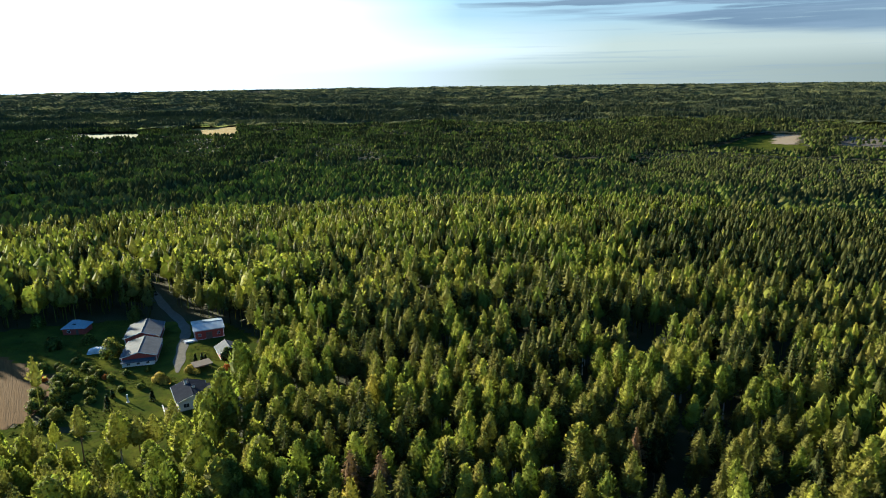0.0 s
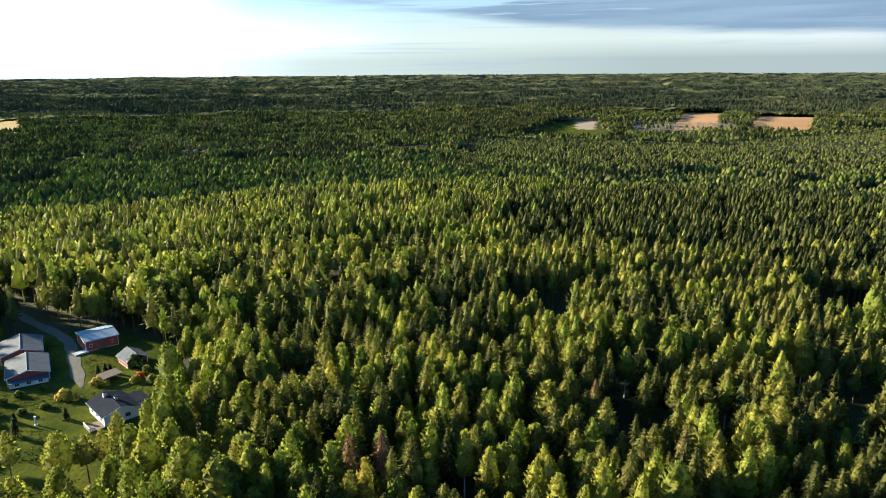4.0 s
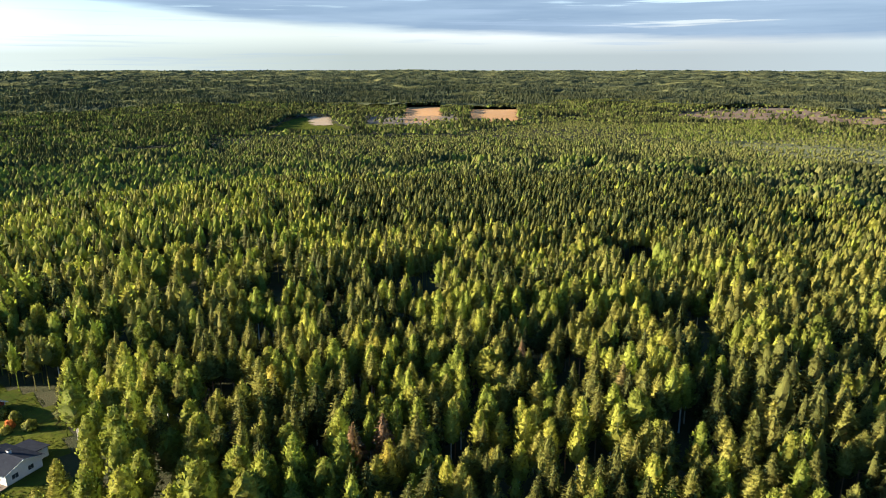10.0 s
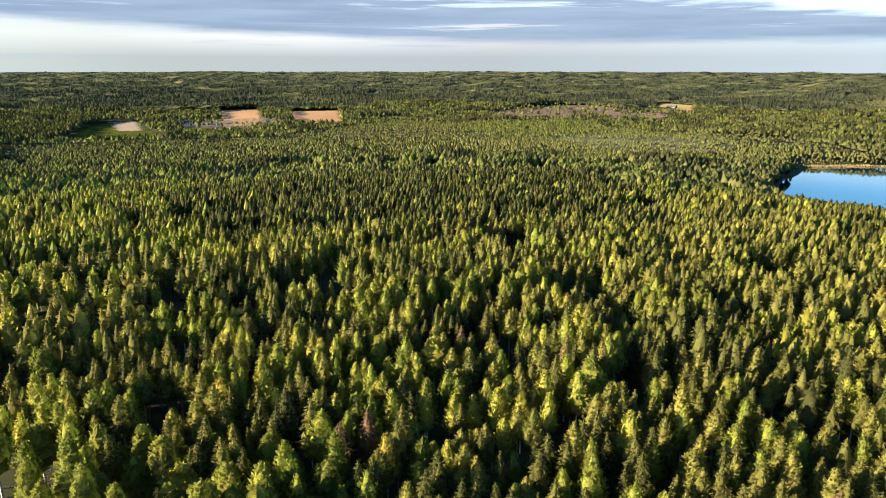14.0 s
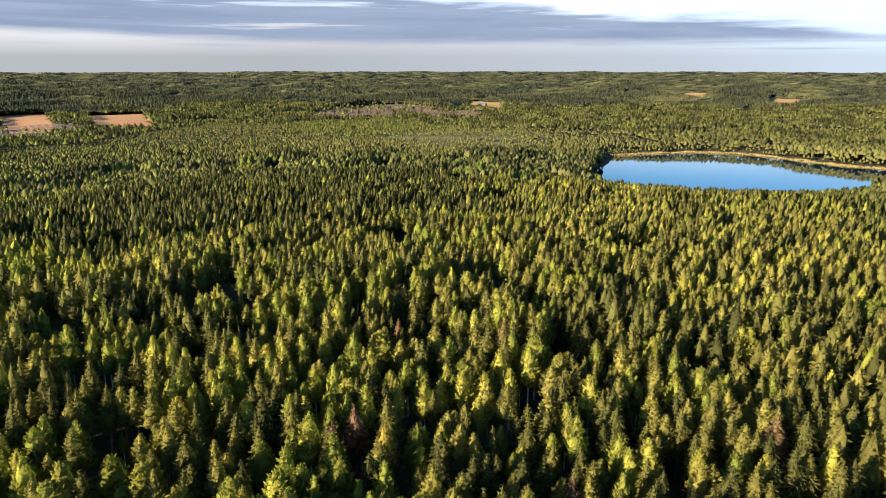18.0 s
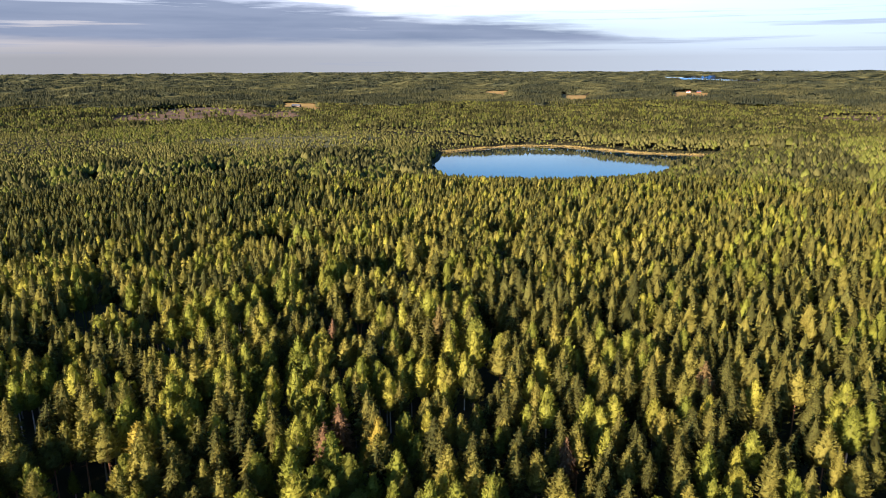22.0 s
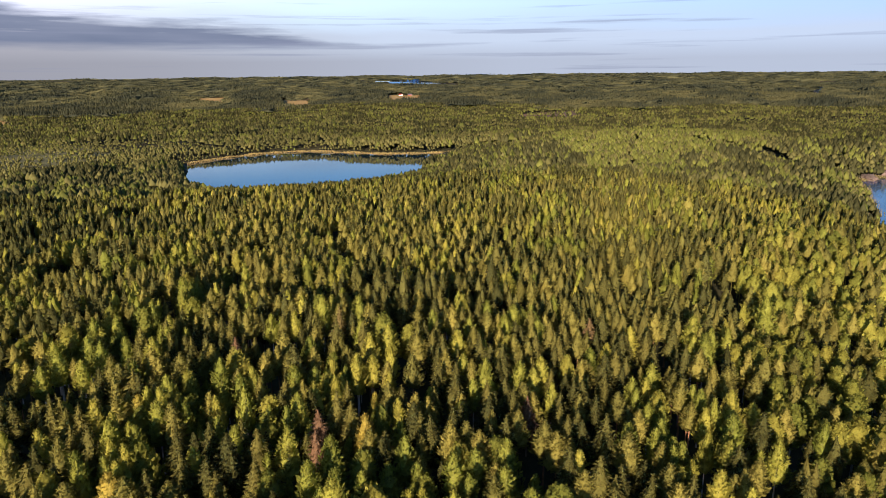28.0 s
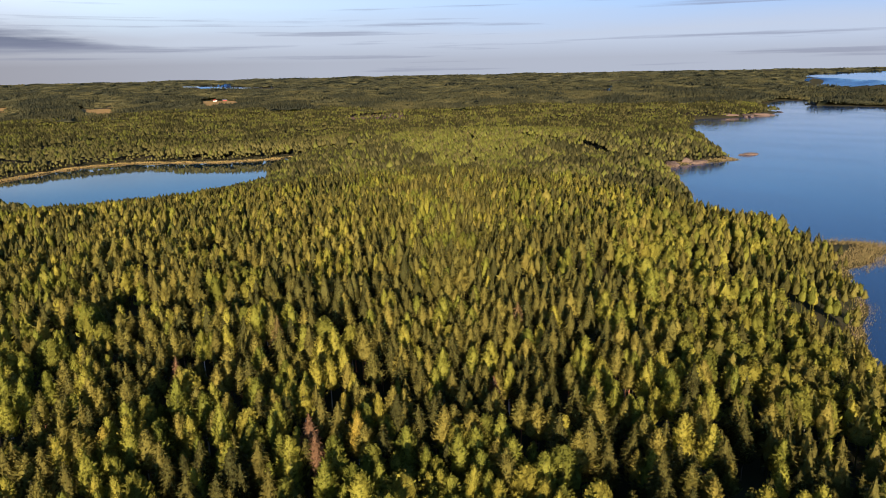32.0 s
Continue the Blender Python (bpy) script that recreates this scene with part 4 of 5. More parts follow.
def build_far_woods():
    """Canopy of the far woods: a jagged sheet over the ground beyond the single trees."""
    r = np.random.RandomState(77)
    radii = np.concatenate([np.arange(1700, 2600, 24.0), np.geomspace(2600, 4925, 84)])
    ang = np.radians(np.arange(-50, 174, 0.4))
    x = CENTRE[0] + radii[:, None] * np.sin(ang) + r.uniform(-5, 5, (len(radii), len(ang)))
    y = CENTRE[1] + radii[:, None] * np.cos(ang) + r.uniform(-5, 5, (len(radii), len(ang)))
    tall, hue, k = far_stand(x, y)
    lump = tall * 0.6 + r.uniform(-0.12, 0.12, x.shape) * tall
    v = np.stack([x, y, height(x, y) + np.maximum(lump, 0.4)], -1).reshape(-1, 3)
    i, j = np.meshgrid(np.arange(len(radii) - 1), np.arange(len(ang) - 1), indexing="ij")
    a = i * len(ang) + j
    q = np.stack([a, a + 1, a + len(ang) + 1, a + len(ang)], -1).reshape(-1, 4)
    mid = v[q].mean(1)
    q = q[land_only(mid[:, 0], mid[:, 1], 12)]
    f = np.vstack([q[:, [0, 1, 2]], q[:, [0, 2, 3]]])
    puff = np.stack([r.normal(0, 0.25, x.shape), r.normal(0, 0.25, x.shape), np.full(x.shape, 0.8)], -1).reshape(-1, 3)
    ob = link_mesh("far_woods", v, f, HAZED_LEAF, tint=np.clip(hue + r.uniform(-0.08, 0.08, x.shape), 0, 1).ravel(), puff=puff)
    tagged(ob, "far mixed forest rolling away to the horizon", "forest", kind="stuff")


def build_far_clumps(low, high, rows, turn_step, seed):
    """Single far trees and clumps, each a rough little spire, over the far canopy."""
    r = np.random.RandomState(seed)
    ring = np.geomspace(low, high, rows)
    ang = np.radians(np.arange(-48, 173, turn_step))
    shape = (rows, len(ang))
    d = (ring[:, None] * (1 + r.uniform(-0.6, 0.6, shape) * (ring[1] / ring[0] - 1))).ravel()
    az = (ang[None] + r.uniform(-0.5, 0.5, shape) * np.radians(turn_step)).ravel()
    x, y = CENTRE[0] + d * np.sin(az), CENTRE[1] + d * np.cos(az)
    keep = land_only(x, y, 8)
    x, y, d = x[keep], y[keep], d[keep]
    tall, hue, k = far_stand(x, y)
    keep = (tall > 3) | (r.uniform(0, 1, len(x)) < 0.05)
    x, y, d, tall, hue, k = x[keep], y[keep], d[keep], tall[keep], hue[keep], k[keep]
    n = len(x)
    h = np.maximum(tall, 6 * k) * r.uniform(0.85, 1.2, n)
    wide = d * np.radians(turn_step) * 0.62
    z, turn = height(x, y), r.uniform(0, 2.1, n)
    v, puff = np.zeros((n, 4, 3)), np.zeros((n, 4, 3))
    for c in range(3):
        a, m = turn + 2.0944 * c, wide * r.uniform(0.7, 1.2, n)
        v[:, c] = np.stack([x + np.cos(a) * m, y + np.sin(a) * m, z + h * r.uniform(0.25, 0.55, n)], -1)
        puff[:, c] = np.stack([0.5 * np.cos(a), 0.5 * np.sin(a), np.full(n, 0.75)], -1)
    v[:, 3] = np.stack([x + r.uniform(-1, 1, n), y + r.uniform(-1, 1, n), z + h], -1)
    puff[:, 3] = (0, 0, 1)
    f = (np.array([(0, 1, 3), (1, 2, 3), (2, 0, 3)])[None] + 4 * np.arange(n)[:, None, None]).reshape(-1, 3)
    tint = np.clip(hue + r.uniform(-0.12, 0.12, n), 0, 1)
    ob = link_mesh("far_trees", v.reshape(-1, 3), f, HAZED_LEAF, tint=np.repeat(tint, 4), puff=puff.reshape(-1, 3))
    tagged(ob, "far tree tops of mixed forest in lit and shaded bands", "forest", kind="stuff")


# distance haze put into the leaf colour: bluer and greyer than near trees
HAZED_LEAF = foliage("hazed_far_canopy", (0.068, 0.082, 0.053), (0.118, 0.128, 0.064), (0.172, 0.172, 0.074), False, 0.50, None, False, 0.08)
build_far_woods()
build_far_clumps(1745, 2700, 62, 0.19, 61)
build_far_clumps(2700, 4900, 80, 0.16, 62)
for poly in FAR_WATERS:
    draped("water_far", opened(poly, 0.95), MAT_FAR_WATER, "far lake shining between wooded shores", "water", 30.0, 2.0)


# ---------------------------------------------------------------- farmyard
MAT_RED = surface("red_boards", ((0.21, 0.040, 0.028), (0.27, 0.052, 0.034), (0.15, 0.035, 0.026)), 0.8, 0.85, 0, 0.01, stretch=(3, 3, 0.4))
MAT_TIN = surface("tin_roof", ((0.15, 0.20, 0.26), (0.19, 0.24, 0.30), (0.12, 0.15, 0.19)), 0.35, 0.5, 0.3, 0.01, 0.5)
MAT_TIN_OLD = surface("weathered_roof", ((0.036, 0.046, 0.066), (0.066, 0.078, 0.098), (0.034, 0.032, 0.032)), 0.25, 0.85, 0.0, 0.01, 0.12)
MAT_FELT = surface("dark_roof_tiles", ((0.018, 0.020, 0.028), (0.024, 0.027, 0.036), (0.014, 0.016, 0.021)), 0.7, 1.0, 0, 0.02, 0.0)
MAT_WHITE = surface("white_paint", ((0.56, 0.56, 0.55), (0.62, 0.62, 0.61), (0.46, 0.46, 0.45)), 0.7, 0.7)
MAT_WOOD = surface("grey_wood", ((0.085, 0.064, 0.048), (0.12, 0.092, 0.070), (0.055, 0.044, 0.034)), 1.5, 0.85, 0, 0.01, stretch=(1, 6, 1))
MAT_TARP = surface("pale_tarpaulin", ((0.40, 0.42, 0.45), (0.50, 0.52, 0.55), (0.28, 0.30, 0.33)), 0.6, 0.7, 0, 0.02)
MAT_BRICK = surface("chimney_plaster", ((0.50, 0.48, 0.46), (0.42, 0.40, 0.38), (0.30, 0.28, 0.26)), 2.0, 0.9, 0, 0.02)
MAT_PANE = surface("window_glass", ((0.03, 0.035, 0.04), (0.04, 0.045, 0.055), (0.025, 0.03, 0.03)), 0.5, 0.08, 0, 0, 0.6)


def part(name, bm, mat, parent, label=""):
    me = bpy.data.meshes.new(name)
    bmesh.ops.recalc_face_normals(bm, faces=bm.faces)
    bm.to_mesh(me)
    bm.free()
    me.materials.append(mat)
    ob = new(name, me)
    ob.parent = parent
    return tagged(ob, label)


def box(x0, y0, z0, x1, y1, z1, bevel=0.0):
    bm = bmesh.new()
    m = Matrix.Translation(((x0 + x1) / 2, (y0 + y1) / 2, (z0 + z1) / 2)) @ Matrix.Diagonal((x1 - x0, y1 - y0, z1 - z0, 1))
    bmesh.ops.create_cube(bm, size=1, matrix=m)
    if bevel:
        bmesh.ops.bevel(bm, geom=bm.edges[:], offset=bevel, segments=1, affect="EDGES")
    return bm


def prism(outline, x0, x1):
    """A solid whose outline in y and z runs from x0 to x1."""
    bm = bmesh.new()
    a = [bm.verts.new((x0, y, z)) for y, z in outline]
    b = [bm.verts.new((x1, y, z)) for y, z in outline]
    bm.faces.new(a)
    bm.faces.new(b[::-1])
    for i in range(len(a)):
        j = (i + 1) % len(a)
        bm.faces.new((a[i], b[i], b[j], a[j]))
    return bm


def at_ground(name, x, y, turn):
    ob = new(name)
    ob.matrix_basis = Matrix.Translation((x, y, float(height(x, y)))) @ Matrix.Rotation(radians(turn), 4, "Z")
    return ob


def window_on(parent, x, y, z, wide, tall, side):
    """A window on a wall that faces along y (side -1 or 1), or along x when side is 2 or -2."""
    d = 0.06
    if abs(side) == 1:
        w = part("window", box(x - wide / 2 - 0.09, y, z - 0.09, x + wide / 2 + 0.09, y + d * side, z + tall + 0.09), MAT_WHITE, parent, "white window frame")
        part("pane", box(x - wide / 2, y + d * side, z, x - 0.03, y + (d + 0.012) * side, z + tall), MAT_PANE, w)
        part("pane", box(x + 0.03, y + d * side, z, x + wide / 2, y + (d + 0.012) * side, z + tall), MAT_PANE, w)
    else:
        s = side / 2
        w = part("window", box(x, y - wide / 2 - 0.09, z - 0.09, x + d * s, y + wide / 2 + 0.09, z + tall + 0.09), MAT_WHITE, parent, "white window frame")
        part("pane", box(x + d * s, y - wide / 2, z, x + (d + 0.012) * s, y - 0.03, z + tall), MAT_PANE, w)
        part("pane", box(x + d * s, y + 0.03, z, x + (d + 0.012) * s, y + wide / 2, z + tall), MAT_PANE, w)


def gabled(name, x, y, turn, length, depth, eave, ridge, wall, roof, label, category, over=0.45):
    """A house with a saddle roof; its ridge runs along its own x."""
    ob = at_ground(name, x, y, turn)
    l, d = length / 2, depth / 2
    part("wall", prism([(-d, -0.6), (d, -0.6), (d, eave), (0, ridge), (-d, eave)], -l, l), wall, ob)
    part("foundation", box(-l - 0.06, -d - 0.06, -0.7, l + 0.06, d + 0.06, 0.25), MAT_BRICK, ob)
    rise = (ridge - eave) / d
    for s in (-1, 1):
        o = [(0, ridge + 0.02), (s * (d + over), eave - over * rise + 0.02), (s * (d + over), eave - over * rise + 0.20), (0, ridge + 0.20)]
        slab = part("roof", prism(o, -l - over, l + over), roof, ob)
        n = max(3, int(length / 1.2)) if roof == MAT_TIN else 0
        for k in range(n + 1 if n else 0):
            u = -l - over + (length + 2 * over) * k / n
            o = [(s * 0.12, ridge + 0.20 - 0.12 * rise), (s * (d + over), eave - over * rise + 0.20), (s * (d + over), eave - over * rise + 0.23), (s * 0.12, ridge + 0.23 - 0.12 * rise)]
            part("seam", prism(o, u - 0.02, u + 0.02), roof, slab)
        part("gutter", prism([(s * (d + over), eave - over * rise - 0.05), (s * (d + over + 0.13), eave - over * rise - 0.05), (s * (d + over + 0.13), eave - over * rise + 0.06), (s * (d + over), eave - over * rise + 0.06)], -l - over, l + over), MAT_TIN, ob)
        for e in (-1, 1):
            v = [(s * 0.02, ridge - 0.06), (s * (d + over), eave - over * rise - 0.06), (s * (d + over), eave - over * rise + 0.19), (s * 0.02, ridge + 0.19)]
            part("bargeboard", prism(v, e * (l + over) - 0.02, e * (l + over) + 0.05), MAT_WHITE, ob, "white bargeboard")
    part("ridge_cap", prism([(-0.22, ridge + 0.14), (0, ridge + 0.30), (0.22, ridge + 0.14)], -l - over, l + over), roof, ob)
    for a in (-1, 1):
        for b in (-1, 1):
            part("corner_board", box(a * l - 0.09, b * d - 0.09, 0.25, a * l + 0.09, b * d + 0.09, eave - 0.05), MAT_WHITE, ob, "white corner board")
    return tagged(ob, label, category)


def chimney_on(ob, x, y, z0, z1):
    c = part("chimney", box(x - 0.4, y - 0.4, z0, x + 0.4, y + 0.4, z1, 0.03), MAT_BRICK, ob, "pale plastered chimney")
    part("cap", box(x - 0.5, y - 0.5, z1, x + 0.5, y + 0.5, z1 + 0.14), MAT_FELT, c)


def build_farm():
    barn = gabled("barn", -87.6, 239.4, 24, 10.0, 11.0, 3.6, 4.5, MAT_RED, MAT_TIN, "red boarded barn with a bright tin roof", "barn")
    part("barn_door", box(-1.2, -5.62, 0.1, 1.0, -5.5, 2.7), MAT_WOOD, barn, "grey double barn door")
    window_on(barn, -3.4, -5.5, 1.4, 0.9, 0.9, -1)
    window_on(barn, 3.2, -5.5, 1.4, 0.9, 0.9, -1)
    shed = gabled("shed", -73.9, 218.6, -61, 6.8, 6.2, 2.6, 4.2, MAT_RED, MAT_TIN_OLD, "small red shed with a pale grey roof", "shed", 0.6)
    window_on(shed, 3.4, -0.9, 1.1, 0.8, 0.8, 2)
    part("shed_door", box(3.4, 0.7, 0.05, 3.46, 1.6, 2.0), MAT_WOOD, shed, "plain plank door")
    north = gabled("cowshed", -109.6, 236.2, 105, 14.4, 11.4, 3.0, 4.7, MAT_RED, MAT_TIN_OLD, "long red cowshed with a patchy weathered roof", "cowshed")
    part("gate", box(-7.6, -1.4, 0.1, -7.5, 1.4, 2.6), MAT_WOOD, north, "wide plank gate")
    south = gabled("cowshed", -103.6, 219.4, 105, 15.0, 10.8, 2.6, 4.1, MAT_RED, MAT_TIN_OLD, "red cowshed with a patchy roof and a white lean-to", "cowshed")
    part("lean_to_wall", prism([(-5.0, -0.5), (5.0, -0.5), (5.0, 1.72), (-5.0, 1.72)], -9.6, -7.2), MAT_WHITE, south, "white lean-to wall")
    part("lean_to_roof", box(-10.6, -5.3, 1.72, -7.1, 5.3, 1.9), MAT_TIN_OLD, south)
    for k in (-3, 0, 3):
        window_on(south, -9.6, k, 0.6, 1.0, 0.7, -2)
    house = gabled("house", -74.2, 184.0, -62, 11.4, 8.6, 3.0, 4.4, MAT_WHITE, MAT_FELT, "white one-storey house with a dark tiled roof", "house", 0.6)
    window_on(house, 5.7, -2.2, 1.0, 1.5, 1.1, 2)
    window_on(house, 5.7, 1.6, 1.0, 1.3, 1.1, 2)
    for k in (-3.5, 0, 3.2):
        window_on(house, k, -4.3, 1.0, 1.2, 1.1, -1)
        window_on(house, k, 4.3, 1.0, 1.2, 1.1, 1)
    chimney_on(house, -3.2, -0.9, 3.8, 5.6)
    chimney_on(house, 0.6, 0.7, 3.9, 5.2)
    part("wing_wall", prism([(8.2, -0.5), (4.3, -0.5), (4.3, 2.9), (8.2, 2.5)], -3.4, 3.0), MAT_WHITE, house)
    part("wing_roof", prism([(8.7, 2.42), (4.95, 2.82), (4.95, 3.0), (8.7, 2.60)], -3.8, 3.4), MAT_FELT, house)
    deck = part("terrace", box(1.4, -8.2, -0.4, 6.2, -4.4, 0.35), MAT_WOOD, house, "grey plank terrace")
    for k in range(9):
        part("rail_post", box(1.5 + k * 0.57, -8.2, 0.35, 1.6 + k * 0.57, -8.1, 1.25), MAT_WHITE, deck)
    part("rail", box(1.4, -8.22, 1.25, 6.2, -8.06, 1.33), MAT_WHITE, deck, "white handrail")
    cabin = at_ground("cabin", -138.4, 243.6, 4)
    part("wall", box(-4.0, -3.2, -0.5, 4.0, 3.2, 2.7), MAT_RED, cabin)
    bm = bmesh.new()
    base = [bm.verts.new(p) for p in ((-4.6, -3.8, 2.6), (4.6, -3.8, 2.6), (4.6, 3.8, 2.6), (-4.6, 3.8, 2.6))]
    top = [bm.verts.new((-1.2, 0, 5.0)), bm.verts.new((1.2, 0, 5.0))]
    bm.faces.new(base[::-1])
    for f in ((base[0], base[1], top[1], top[0]), (base[2], base[3], top[0], top[1]), (base[1], base[2], top[1]), (base[3], base[0], top[0])):
        bm.faces.new(f)
    part("roof", bm, MAT_TIN, cabin)
    part("roof_hatch", box(-0.6, -2.1, 3.7, 0.6, -1.6, 3.95), MAT_FELT, cabin)
    window_on(cabin, -1.8, -3.2, 1.0, 1.0, 1.0, -1)
    part("cabin_door", box(0.8, -3.26, 0.05, 1.7, -3.2, 2.05), MAT_WOOD, cabin)
    tagged(cabin, "small dark red cabin with a hipped tin roof", "cabin")
    shelter = at_ground("woodshed", -78.8, 206.8, 38)
    for a in (-2.5, 2.5):
        for b in (-1.5, 1.5):
            part("post", box(a - 0.08, b - 0.08, -0.4, a + 0.08, b + 0.08, 2.1), MAT_WOOD, shelter)
    part("roof", prism([(-2.0, 1.95), (2.0, 2.35), (2.0, 2.47), (-2.0, 2.07)], -3.0, 3.0), MAT_WOOD, shelter, "brown board roof")
    part("back_wall", box(-2.6, 1.4, -0.3, 2.6, 1.5, 2.0), MAT_WOOD, shelter)
    tagged(shelter, "open brown woodshed with a sloping board roof", "woodshed")
    r = np.random.RandomState(5)
    stack = at_ground("timber_stack", -91.6, 231.6, 35)
    for k in range(14):
        w = r.uniform(0.8, 1.1)
        z = 0.18 * (k // 4)
        part("board", box(-2.0 + r.uniform(-0.3, 0.3), -1.4 + 0.7 * (k % 4), z - 0.1, 2.0 + r.uniform(-0.3, 0.3), -0.8 + 0.7 * (k % 4) * w, z + 0.07), MAT_TARP, stack)
    tagged(stack, "stack of pale sawn boards beside the barn", "timber stack")
    mound = at_ground("covered_trailer", -121.0, 223.0, 20)
    bm = bmesh.new()
    bmesh.ops.create_grid(bm, x_segments=10, y_segments=8, size=1)
    for v in bm.verts:
        k = max(0.0, 1 - max(abs(v.co.x), abs(v.co.y)) ** 4)
        v.co = Vector((v.co.x * 3.4, v.co.y * 2.2, -0.3 + 1.9 * k + 0.12 * math.sin(v.co.x * 9 + v.co.y * 5)))
    part("tarpaulin", bm, MAT_TARP, mound)
    part("trailer_bed", box(-2.8, -1.6, -0.3, 2.8, 1.6, 0.6), MAT_WOOD, mound)
    tagged(mound, "trailer under a pale grey tarpaulin", "trailer")
    pole = at_ground("garden_post", -92.9, 183.6, 0)
    part("shaft", box(-0.18, -0.18, -0.3, 0.18, 0.18, 2.3, 0.03), MAT_WHITE, pole)
    part("foot", box(-0.4, -0.4, -0.3, 0.4, 0.4, 0.2, 0.03), MAT_WHITE, pole)
    part("cap", box(-0.26, -0.26, 2.3, 0.26, 0.26, 2.5, 0.03), MAT_WHITE, pole)
    tagged(pole, "white garden post on the sunlit lawn", "post")


build_farm()


def bush(name, x, y, wide, tall, mat, label, category, seed, cone=False):
    """A shrub: a lumpy inside and many small sprays."""
    r = np.random.RandomState(seed)
    ob = at_ground(name, x, y, 0)
    n = 130
    t, a = r.uniform(0, 1, n), r.uniform(0, 6.283, n)
    k = (1 - t) ** 0.8 if cone else np.sqrt(np.clip(1 - (t * 1.02 - 0.15) ** 2 * 1.2, 0.05, 1))
    hub_a, hub_t = r.uniform(0, 6.283, 6), r.uniform(0.1, 0.9, 6)
    if not cone:
        k = k * (0.62 + 0.55 * np.exp(-np.min((1 - np.cos(a[:, None] - hub_a)) * 2.4 + ((t[:, None] - hub_t) / 0.25) ** 2, axis=1)))
    p = np.stack([np.cos(a) * k * wide / 2, np.sin(a) * k * wide / 2, t * tall], -1)
    d = np.stack([np.cos(a), np.sin(a), 0.2 + 0.8 * t], -1)
    v, f = leaves(r, p, wide * 0.10 + 0.1, d, 3)
    b, g = body(r, "aspen", wide / 13.0, 7, 5, 0.3)
    b = b.copy()
    b[:, 2] = (b[:, 2] - 3.5) / 13.5 * tall * 0.94
    v, f = merge([(v, f), (b, g)])
    flat = np.hypot(v[:, 0], v[:, 1])[:, None]
    o = np.c_[v[:, :2] / np.maximum(flat, 0.3), 0.1 + 0.6 * v[:, 2] / tall]
    o /= np.linalg.norm(o, axis=1)[:, None]
    link_mesh("leaves", v, f, mat, ob, puff=o)
    s = box(-0.06, -0.06, -0.3, 0.06, 0.06, tall * 0.6)
    part("stem", s, BARK["aspen"], ob)
    return tagged(ob, label, category)


MAT_YELLOW = foliage("yellow_shrub", (0.26, 0.19, 0.03), (0.32, 0.24, 0.04), (0.22, 0.20, 0.03), True, 0.2)
MAT_ORANGE = foliage("orange_shrub", (0.36, 0.10, 0.02), (0.42, 0.13, 0.03), (0.30, 0.12, 0.02), True, 0.2)
MAT_GREEN = foliage("green_shrub", (0.060, 0.075, 0.016), (0.085, 0.100, 0.018), (0.120, 0.125, 0.024), True, 0.2)
MAT_DARK = foliage("thuja", (0.020, 0.030, 0.010), (0.028, 0.040, 0.012), (0.036, 0.048, 0.014), True, 0.1)
for n, (x, y, w, h) in enumerate([(-82, 205, 3.6, 2.0), (-79.4, 203.4, 2.4, 1.6), (-89, 198, 4.2, 2.6), (-86.6, 196.2, 2.8, 1.8), (-71.6, 203.4, 2.6, 1.7)]):
    bush("garden_shrub", x, y, w, h, MAT_YELLOW, "yellow autumn shrub on the lawn", "shrub", 20 + n)
for n, (x, y, w, h) in enumerate([(-70.2, 205.4, 2.2, 2.2), (-107.5, 200.5, 1.8, 1.4), (-126, 199, 1.6, 1.3)]):
    bush("garden_shrub", x, y, w, h, MAT_ORANGE, "orange-red autumn shrub at the yard edge", "shrub", 40 + n)
for n, (x, y, w, h) in enumerate([(-113.6, 218, 7.0, 6.2), (-137.7, 225.4, 5.5, 4.6), (-122.7, 258, 5.0, 5.5), (-157, 250, 5.0, 4.5), (-113, 205, 3.5, 2.2), (-110, 202.5, 3.2, 2.0),
                                  (-117, 208, 3.5, 2.4), (-119.5, 196, 5.2, 3.8), (-116.5, 190, 4.6, 3.6), (-121.5, 187, 4.4, 3.2), (-113.5, 184, 5.4, 4.4), (-109, 195, 4.0, 3.0),
                                  (-117.5, 179, 4.5, 3.4), (-106, 188, 3.4, 2.4), (-72.8, 214.6, 4.4, 4.4), (-70.4, 212.4, 3.6, 3.2), (-68.6, 208.4, 3.2, 2.6), (-66.5, 201.5, 3.4, 2.4), (-98, 191, 2.6, 1.5), (-93, 193, 2.4, 1.4),
                                  (-131, 207, 3.4, 2.6), (-127, 209, 2.6, 1.8), (-124, 206, 3.0, 2.2), (-121, 203, 3.6, 2.6), (-118, 200, 2.8, 2.0), (-123, 213, 3.0, 2.0),
                                  (-115, 196, 3.8, 2.8), (-112, 191, 3.2, 2.4), (-111, 199, 2.4, 1.6), (-105, 199, 2.8, 1.8), (-102, 203, 2.4, 1.4), (-109, 169, 3.2, 2.4),
                                  (-112, 176, 3.6, 3.0), (-108, 180, 3.2, 2.2), (-107, 172, 4.6, 4.2), (-128, 231, 4.0, 3.2), (-96, 206, 2.0, 1.1), (-104, 184, 2.8, 1.6)]):
    bush("garden_shrub", x, y, w, h, MAT_GREEN, "rounded dull green shrub at the yard edge", "shrub", 60 + n)
for n, (x, y, w, h) in enumerate([(-96.1, 178.2, 2.2, 5.0), (-98.7, 186.6, 1.6, 2.6), (-85.9, 184.3, 1.7, 3.4), (-83.0, 212.4, 1.6, 3.0), (-81.2, 213.8, 1.5, 2.8), (-79.6, 212.6, 1.5, 2.6)]):
    bush("thuja_shrub", x, y, w, h, MAT_DARK, "dark pointed thuja on the lawn", "thuja", 90 + n, True)

